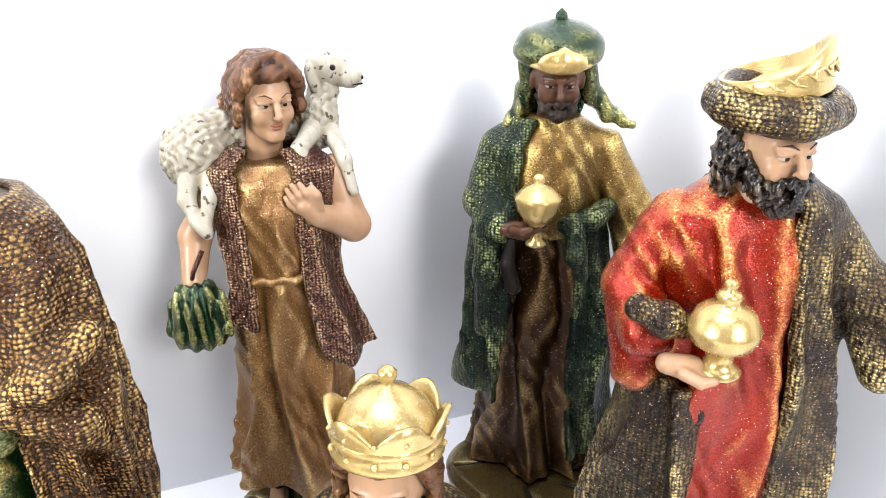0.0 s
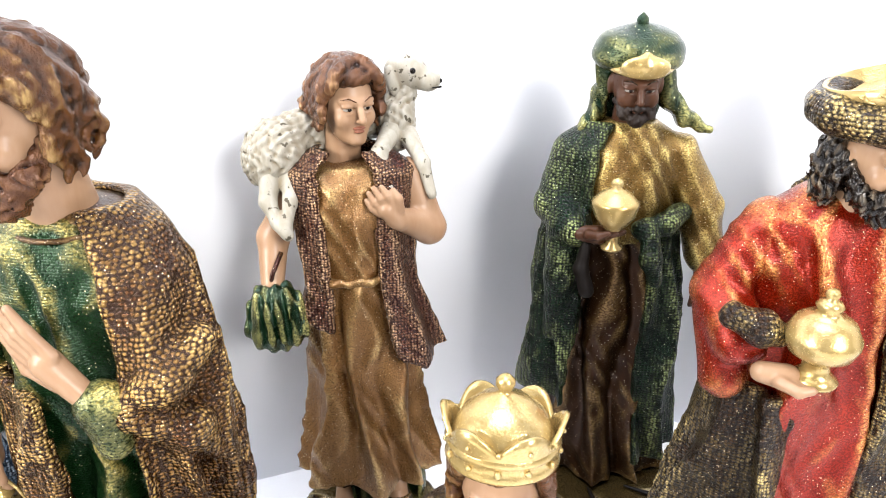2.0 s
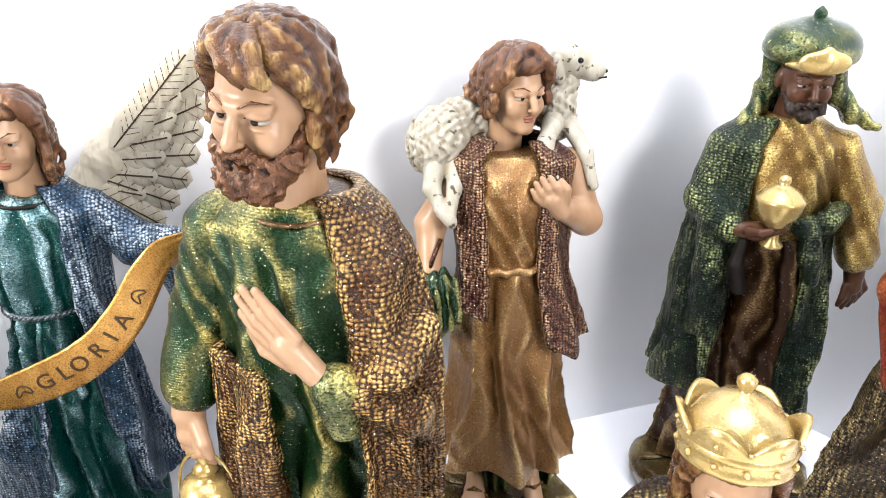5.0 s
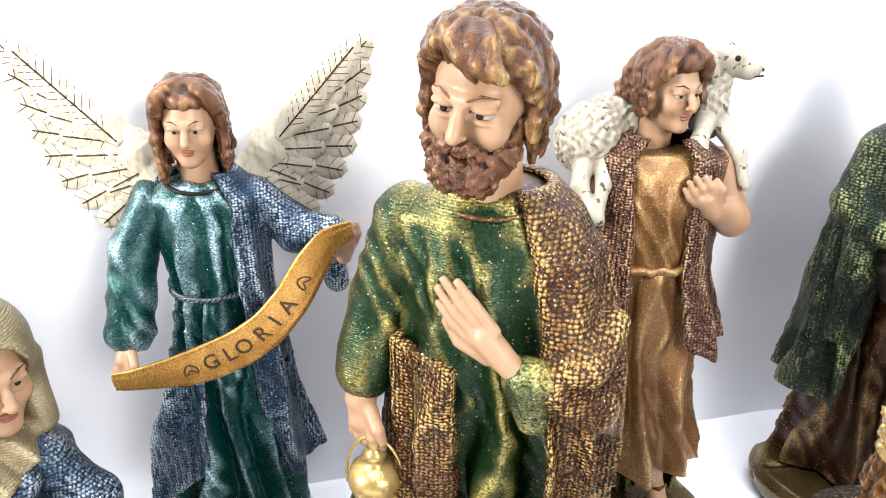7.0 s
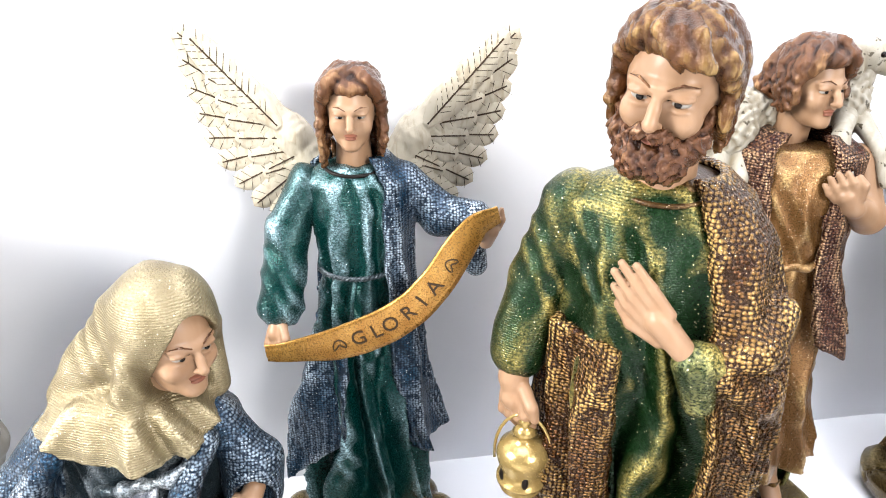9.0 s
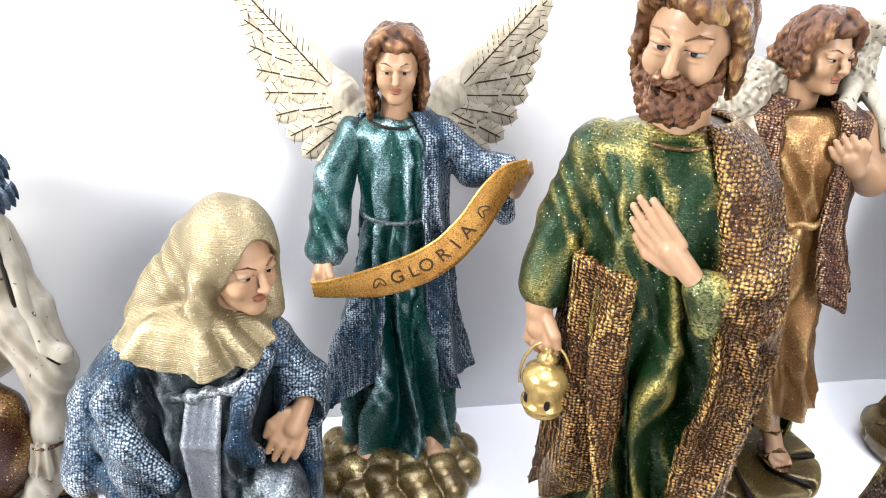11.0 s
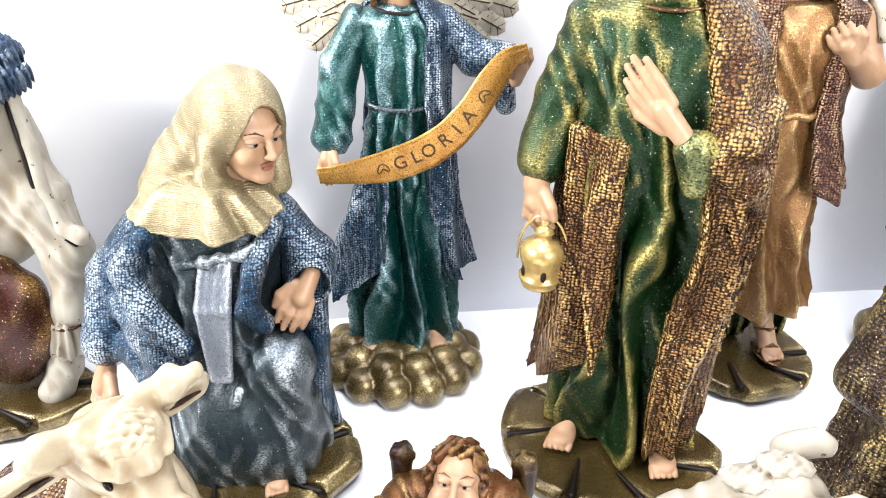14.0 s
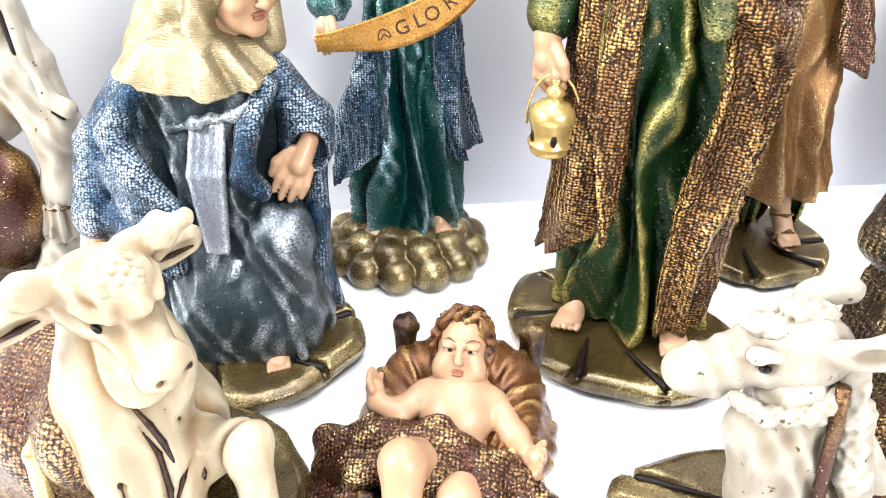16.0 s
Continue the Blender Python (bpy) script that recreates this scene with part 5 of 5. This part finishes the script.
    R = turn(0, 0, 52) @ turn(5, 0, 0)
    o = (0.014, -0.001, 0.194)
    head(st, o, R, 1.08)
    h = st.clay("brown_hair", 0.0009, 0.003, strands(900, 0.0006, 200)).frame_at(o, R)
    h.ell((0, 0.004, 0.009), (0.0152, 0.0155, 0.013))
    v = st.clay("straw_veil", 0.0011, 0.006, drape(0.6, 0.0005))
    v.frame_at(o, R, 1.05)
    v.ell((0, 0.005, 0.008), (0.0198, 0.0215, 0.0215)).ell((-0.002, 0.017, -0.008), (0.0195, 0.015, 0.021)).cap((-0.0165, 0.002, 0.0), (-0.019, 0.004, -0.030), 0.0046, 0.0070).cap((0.0165, 0.0, 0.0), (0.016, -0.003, -0.028), 0.0042, 0.0055)
    v.ell((0, -0.0190, -0.009), (0.0142, 0.0225, 0.0268), k=0.0015, cut=True)
    v.frame_at()
    v.chain([(-0.004, 0.008, 0.200), (-0.020, 0.006, 0.180), (-0.034, 0.004, 0.163)], [0.012, 0.011, 0.009], k=0.008)
    v.loft([(0.151, -0.004, 0.0, 0.041, 0.029, 0.0020), (0.157, -0.005, 0.0, 0.039, 0.028, 0.0018), (0.163, -0.005, 0.0, 0.033, 0.026, 0.0016), (0.169, -0.006, 0.0, 0.027, 0.022, 0.0012), (0.174, -0.004, 0.002, 0.018, 0.015, 0)], n=9, phase=1.4, planes=[((0.25, 0.35, -1), -0.1545)])
    foot(st, (0.022, -0.037, 0.013), 10, 0.88, False)
    return st.finish("statue", "painted kneeling woman figurine in blue cloak and straw veil", "figurine", (-0.365, 0.18), 13)


def baby():
    st = Statue()
    s = st.clay("straw", 0.0011, 0.006, lambda x, y, z: 0.0009 * (np.abs(np.sin(17 * np.arctan2(x - 0.009, y + 0.03) + 1.3 * np.sin(95 * y + 60 * x))) * 2 - 1) + 0.0004 * np.sin(61 * np.arctan2(x - 0.009, y + 0.03) + 2 * np.sin(130 * z)))
    s.ell((0.009, 0.010, 0.018), (0.046, 0.046, 0.020)).ell((0.010, 0.030, 0.034), (0.036, 0.018, 0.020)).ell((0.034, 0.010, 0.03), (0.014, 0.034, 0.016)).ell((-0.018, 0.014, 0.028), (0.016, 0.030, 0.015))
    w = st.clay("wood", 0.0012, 0.002, strands(900, 0.0005, 50))
    for x in (-0.019, 0.041):
        w.cap((x, 0.041, 0.0), (x, 0.041, 0.052), 0.0055, 0.0055).ell((x, 0.041, 0.053), (0.0062, 0.0062, 0.004))
        w.cap((x - 0.006, -0.040, 0.0), (x - 0.006, -0.040, 0.026), 0.0055, 0.0055)
        w.cap((x - 0.004 if x < 0 else x + 0.004, 0.04, 0.012), (x - 0.010 if x < 0 else x, -0.04, 0.010), 0.006, 0.006)
    w.cap((-0.02, 0.043, 0.016), (0.042, 0.043, 0.016), 0.0055).cap((-0.026, -0.042, 0.012), (0.036, -0.042, 0.012), 0.0055)
    a = st.clay("skin", 0.0009, 0.004)
    a.ell((0.009, 0.0, 0.043), (0.0165, 0.019, 0.0125), (30, 0, 0))
    a.chain([(-0.006, 0.004, 0.046), (-0.016, -0.006, 0.043), (-0.026, -0.004, 0.047)], [0.0062, 0.0055, 0.004])
    palm(a, (-0.025, -0.004, 0.047), (-0.030, 0.004, 0.058), (1, 0, 0.2), 0.8, curl=0.3)
    a.chain([(0.024, 0.003, 0.045), (0.034, -0.010, 0.039), (0.042, -0.020, 0.036)], [0.0062, 0.0055, 0.004])
    palm(a, (0.041, -0.019, 0.036), (0.046, -0.024, 0.046), (-1, 0, 0.2), 0.8, curl=0.3)
    a.chain([(0.0, -0.018, 0.032), (-0.010, -0.036, 0.048), (-0.008, -0.056, 0.028)], [0.0095, 0.009, 0.0065])
    a.chain([(0.016, -0.020, 0.03), (0.013, -0.042, 0.036), (0.010, -0.06, 0.022)], [0.0095, 0.0085, 0.0065])
    R = turn(0, 0, -4) @ turn(-38, 0, 0)
    o = (0.009, 0.019, 0.058)
    f = head(st, o, R, 0.88)
    f.ell((0.0072, -0.008, -0.0085), (0.0062, 0.006, 0.006), k=0.004).ell((-0.0072, -0.008, -0.0085), (0.0062, 0.006, 0.006), k=0.004)
    h = st.clay("gold_hair", 0.0008, 0.002, curls(620, 0.0012)).frame_at(o, R, 0.88)
    h.ell((0, 0.006, 0.0085), (0.0156, 0.0150, 0.0150))
    for i in range(15):
        a3 = math.radians(-38 + 256 * i / 14)
        h.ell((0.0138 * math.cos(a3), -0.0035 - 0.0045 * max(0.0, math.sin(a3)), 0.003 + 0.0155 * math.sin(a3)), (0.0034, 0.0042, 0.0036), k=0.0012)
    b = st.clay("maroon_cloth", 0.0012, 0.004, lambda x, y, z: 0.0012 * np.sin(240 * x + 190 * y) + 0.0006 * np.sin(520 * y - 300 * x))
    b.chain([(-0.045, -0.010, 0.026), (-0.026, -0.016, 0.037), (0.0, -0.018, 0.042), (0.024, -0.026, 0.036), (0.048, -0.036, 0.024)], [0.008, 0.0085, 0.009, 0.009, 0.009])
    b.chain([(-0.046, -0.018, 0.018), (-0.028, -0.026, 0.030), (0.001, -0.028, 0.036), (0.024, -0.038, 0.030), (0.046, -0.048, 0.016)], [0.008, 0.0085, 0.0085, 0.0095, 0.009])
    b.chain([(-0.046, -0.026, 0.010), (-0.034, -0.040, 0.016), (0.03, -0.052, 0.016), (0.046, -0.058, 0.008)], [0.010, 0.010, 0.012, 0.009])
    return st.finish("statue", "painted baby figurine lying in a brown straw crib", "figurine", (-0.238, 0.109), 10)


def ox():
    st = Statue()
    rock_base(st, 0.085, 0.055, 0.014, (-0.02, 0.03), 15)
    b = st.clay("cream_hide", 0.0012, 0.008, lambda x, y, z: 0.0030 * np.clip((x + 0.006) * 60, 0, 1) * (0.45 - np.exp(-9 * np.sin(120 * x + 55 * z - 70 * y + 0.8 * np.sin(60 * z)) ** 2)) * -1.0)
    b.ell((-0.03, 0.034, 0.045), (0.058, 0.036, 0.040)).chain([(-0.008, 0.024, 0.06), (0.004, 0.022, 0.088), (0.0, 0.027, 0.110)], [0.028, 0.022, 0.017])
    b.ell((0.014, 0.008, 0.052), (0.017, 0.019, 0.036), (0, -10, 25))
    b.chain([(0.030, 0.026, 0.05), (0.047, 0.026, 0.060), (0.056, 0.014, 0.026), (0.060, 0.008, 0.018)], [0.010, 0.0066, 0.0056, 0.0066])
    folds = [[(0.019, 0.006, 0.092), (0.025, 0.006, 0.083), (0.0275, 0.007, 0.074), (0.0295, 0.007, 0.064)],
             [(0.0262, 0.0131, 0.0840), (0.0258, 0.0180, 0.0745), (0.0252, 0.0237, 0.0664)],
             [(0.0212, 0.0043, 0.0832), (0.0264, 0.0045, 0.0704), (0.0291, 0.0021, 0.0543), (0.0285, 0.0, 0.044)],
             [(0.0299, 0.0175, 0.0615), (0.0307, 0.0077, 0.0546), (0.0298, 0.0030, 0.0470)],
             [(0.0340, 0.0167, 0.0571), (0.0339, 0.0150, 0.0495), (0.0324, 0.0148, 0.0391)],
             [(0.012, -0.006, 0.080), (0.018, -0.008, 0.066), (0.020, -0.010, 0.050)]]
    for f in folds:
        b.chain(f, [0.0010] + [0.0019] * (len(f) - 2) + [0.0011], k=0.0012, cut=True)
        # Brown strips lie in the cut folds and darken the creases.
        st.clay("wood", 0.0005, 0.0005).chain([(x - 0.0012, y + 0.0003, z) for x, y, z in f], [0.0006] + [0.0013] * (len(f) - 2) + [0.0007])
    R = turn(0, 0, 66) @ turn(20, 0, 0)
    o = (0.003, 0.026, 0.122)
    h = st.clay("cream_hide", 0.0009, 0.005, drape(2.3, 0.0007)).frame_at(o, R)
    h.ell((0, 0, 0), (0.0165, 0.018, 0.0155)).cap((0, -0.010, -0.002), (0, -0.029, -0.006), 0.0120, 0.0084).ell((0, -0.034, -0.007), (0.0100, 0.0062, 0.0070)).ell((0, -0.030, -0.0145), (0.0070, 0.007, 0.0034), k=0.0015)
    h.ell((0, -0.004, 0.013), (0.012, 0.012, 0.006)).ell((0.0, -0.014, 0.010), (0.006, 0.008, 0.004))
    for sx in (-1, 1):
        h.cap((sx * 0.009, -0.016, 0.0095), (sx * 0.014, -0.006, 0.0085), 0.0022, 0.0026, k=0.003)
        h.ell((sx * 0.0132, -0.0135, 0.0045), (0.0036, 0.0046, 0.0022), k=0.0015, cut=True)
        h.ell((sx * 0.030, 0.006, -0.002), (0.0150, 0.0045, 0.0088), (0, sx * 14, sx * 10))
        h.ell((sx * 0.031, 0.001, -0.002), (0.0115, 0.0036, 0.0058), (0, sx * 14, sx * 10), k=0.001, cut=True)
        st.clay("wood", 0.0005, 0.0005).frame_at(o, R).chain([(sx * 0.019, 0.0026, -0.001), (sx * 0.028, 0.0030, -0.002), (sx * 0.037, 0.0032, -0.003)], [0.0008, 0.0013, 0.0006])
        h.chain([(sx * 0.012, 0.004, 0.011), (sx * 0.024, 0.004, 0.014), (sx * 0.030, 0.0, 0.020)], [0.006, 0.005, 0.003])
        h.ell((sx * 0.0056, -0.0395, -0.0048), (0.0024, 0.0024, 0.0018), k=0.001, cut=True)
        st.clay("wood", 0.0004, 0.0005).frame_at(o, R).ell((sx * 0.0056, -0.0378, -0.0048), (0.0018, 0.0014, 0.0013))
        st.clay("eye_dark", 0.0005).frame_at(o, R).ell((sx * 0.0118, -0.0140, 0.0046), (0.0014, 0.0026, 0.0012))
    tf = st.clay("cream_hide", 0.0007, 0.002, curls(980, 0.0006)).frame_at(o, R)
    tf.ell((0, -0.006, 0.0150), (0.0105, 0.0095, 0.0052))
    q = st.clay("maroon_cloth", 0.0014, 0.004, lambda x, y, z: 0.0007 * np.sin(260 * x + 120 * z))
    q.ell((-0.034, 0.034, 0.046), (0.052, 0.042, 0.0445)).ell((-0.012, 0.026, 0.062), (0.022, 0.034, 0.030))
    q.ell((0.050, 0.0, 0.05), (0.048, 0.08, 0.12), (0, 0, 25), k=0.003, cut=True)
    g = st.clay("gold_paint", 0.001, 0.002)
    g.chain([(-0.020, -0.010, 0.03), (-0.022, -0.004, 0.065), (-0.018, 0.020, 0.091), (-0.014, 0.045, 0.086)], [0.0032] * 4)
    return st.finish("statue", "painted cream ox figurine lying with a maroon blanket", "figurine", (-0.345, 0.03), 0)


def donkey():
    st = Statue()
    b0 = rock_base(st, 0.075, 0.045, 0.014, (0.022, 0.0), 17)
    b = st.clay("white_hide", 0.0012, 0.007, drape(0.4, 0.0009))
    b.ell((0.052, 0.012, 0.038), (0.054, 0.032, 0.034)).chain([(0.014, 0.004, 0.036), (0.004, 0.002, 0.068), (0.002, 0.002, 0.098)], [0.021, 0.0165, 0.014])
    b.chain([(0.018, -0.010, 0.024), (-0.008, -0.014, 0.02), (-0.028, -0.012, 0.016)], [0.012, 0.009, 0.006])
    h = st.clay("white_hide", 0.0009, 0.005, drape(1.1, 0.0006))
    h.ell((0.001, 0.002, 0.112), (0.016, 0.0135, 0.0145)).cap((-0.008, 0.002, 0.108), (-0.030, 0.0, 0.0985), 0.0125, 0.0085).ell((-0.034, 0.0, 0.0965), (0.0085, 0.008, 0.0078)).ell((-0.028, 0.0, 0.091), (0.010, 0.006, 0.004))
    h.ell((-0.014, -0.0095, 0.1145), (0.006, 0.003, 0.0035), k=0.002).ell((-0.013, -0.012, 0.110), (0.0042, 0.003, 0.003), k=0.002, cut=True)
    h.ell((-0.040, -0.0045, 0.0985), (0.0014, 0.0015, 0.002), k=0.001, cut=True)
    h.ell((0.020, -0.008, 0.121), (0.017, 0.004, 0.0068), (0, 4, 12)).ell((0.020, -0.0115, 0.1215), (0.012, 0.003, 0.004), (0, 4, 12), k=0.0015, cut=True)
    h.ell((0.007, 0.014, 0.128), (0.0115, 0.0045, 0.0065), (0, -26, -10))
    st.clay("eye_dark", 0.0005).ell((-0.0128, -0.0098, 0.1098), (0.0022, 0.0016, 0.0015))
    t = st.clay("white_hide", 0.0008, 0.002, curls(1000, 0.0005))
    t.chain([(-0.018, -0.009, 0.094), (-0.008, -0.0125, 0.091), (0.006, -0.0125, 0.095), (0.013, -0.009, 0.103)], [0.003, 0.0035, 0.0035, 0.003])
    t.ell((-0.012, 0.0, 0.121), (0.011, 0.006, 0.004)).ell((-0.001, 0.004, 0.126), (0.010, 0.006, 0.004))
    st.tube("leather", [(0.012, -0.011, 0.108), (0.0145, -0.0125, 0.09), (0.016, -0.0165, 0.066), (0.018, -0.018, 0.05)], [0.0024] * 4, 8)
    m = st.clay("white_hide", 0.0011, 0.003, curls(700, 0.0008))
    m.chain([(0.016, 0.0, 0.112), (0.021, -0.006, 0.092), (0.027, -0.01, 0.068), (0.032, -0.012, 0.056)], [0.005, 0.006, 0.0065, 0.005])
    q = st.clay("gold_cloak", 0.0014, 0.004, lambda x, y, z: 0.0007 * np.sin(230 * x + 140 * y))
    q.ell((0.062, 0.012, 0.040), (0.042, 0.036, 0.037)).ell((0.044, 0.004, 0.034), (0.024, 0.034, 0.03))
    return st.finish("statue", "painted white donkey figurine lying with a brown gold blanket", "figurine", (-0.11, 0.105), 4)


def camel():
    st = Statue()
    rock_base(st, 0.075, 0.042, 0.014, (-0.05, -0.026), 19)
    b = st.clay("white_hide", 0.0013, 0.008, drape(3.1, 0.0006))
    b.ell((-0.028, 0.0, 0.15), (0.038, 0.030, 0.062)).ell((-0.065, 0.0, 0.13), (0.06, 0.032, 0.05)).cap((0.004, -0.006, 0.135), (0.016, -0.010, 0.104), 0.018, 0.0135)
    b.chain([(0.016, -0.010, 0.104), (0.013, -0.016, 0.07), (0.004, -0.022, 0.03), (-0.002, -0.028, 0.014)], [0.0128, 0.009, 0.0085, 0.010])
    b.chain([(-0.095, -0.010, 0.11), (-0.1, -0.02, 0.06), (-0.1, -0.026, 0.016)], [0.016, 0.010, 0.010])
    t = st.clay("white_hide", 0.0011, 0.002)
    t.chain([(0.008, -0.008, 0.200), (0.0125, -0.012, 0.17), (0.0145, -0.014, 0.142), (0.022, -0.016, 0.122), (0.030, -0.016, 0.117)], [0.0034, 0.0036, 0.0038, 0.0048, 0.0052])
    # Dark line beside the raised strip, marking off its edge.
    st.tube("dark_brown", [(0.005, -0.0112, 0.200), (0.0095, -0.0152, 0.17), (0.0115, -0.0172, 0.142), (0.019, -0.0190, 0.1185), (0.029, -0.0190, 0.1125)], [0.0011] * 5, 6)
    f = st.clay("white_hide", 0.0009, 0.001, strands(1400, 0.0008, 60))
    f.cap((0.010, -0.019, 0.057), (0.008, -0.021, 0.046), 0.0098, 0.0108)
    st.tube("leather", [(0.0105 + 0.0098 * math.cos(a), -0.018 + 0.0098 * math.sin(a), 0.060) for a in np.linspace(0, 6.2832, 20)], [0.0012] * 20, 6)
    q = st.clay("leather", 0.0014, 0.004, lambda x, y, z: 0.001 * np.sin(210 * x - 160 * z))
    q.ell((-0.032, -0.022, 0.062), (0.038, 0.022, 0.046)).ell((-0.06, -0.016, 0.08), (0.045, 0.022, 0.045))
    u = st.clay("blue_fringe", 0.0010, 0.002, strands(1300, 0.0013, 90))
    u.ell((-0.028, -0.004, 0.213), (0.040, 0.030, 0.0125)).chain([(-0.05, -0.028, 0.206), (-0.02, -0.031, 0.203), (0.004, -0.022, 0.202), (0.011, -0.006, 0.204)], [0.008, 0.0085, 0.008, 0.007])
    return st.finish("statue", "painted white camel figurine with brown saddle and blue fringe", "figurine", (-0.5, 0.2), 13)


mary()
baby()
ox()
donkey()
camel()
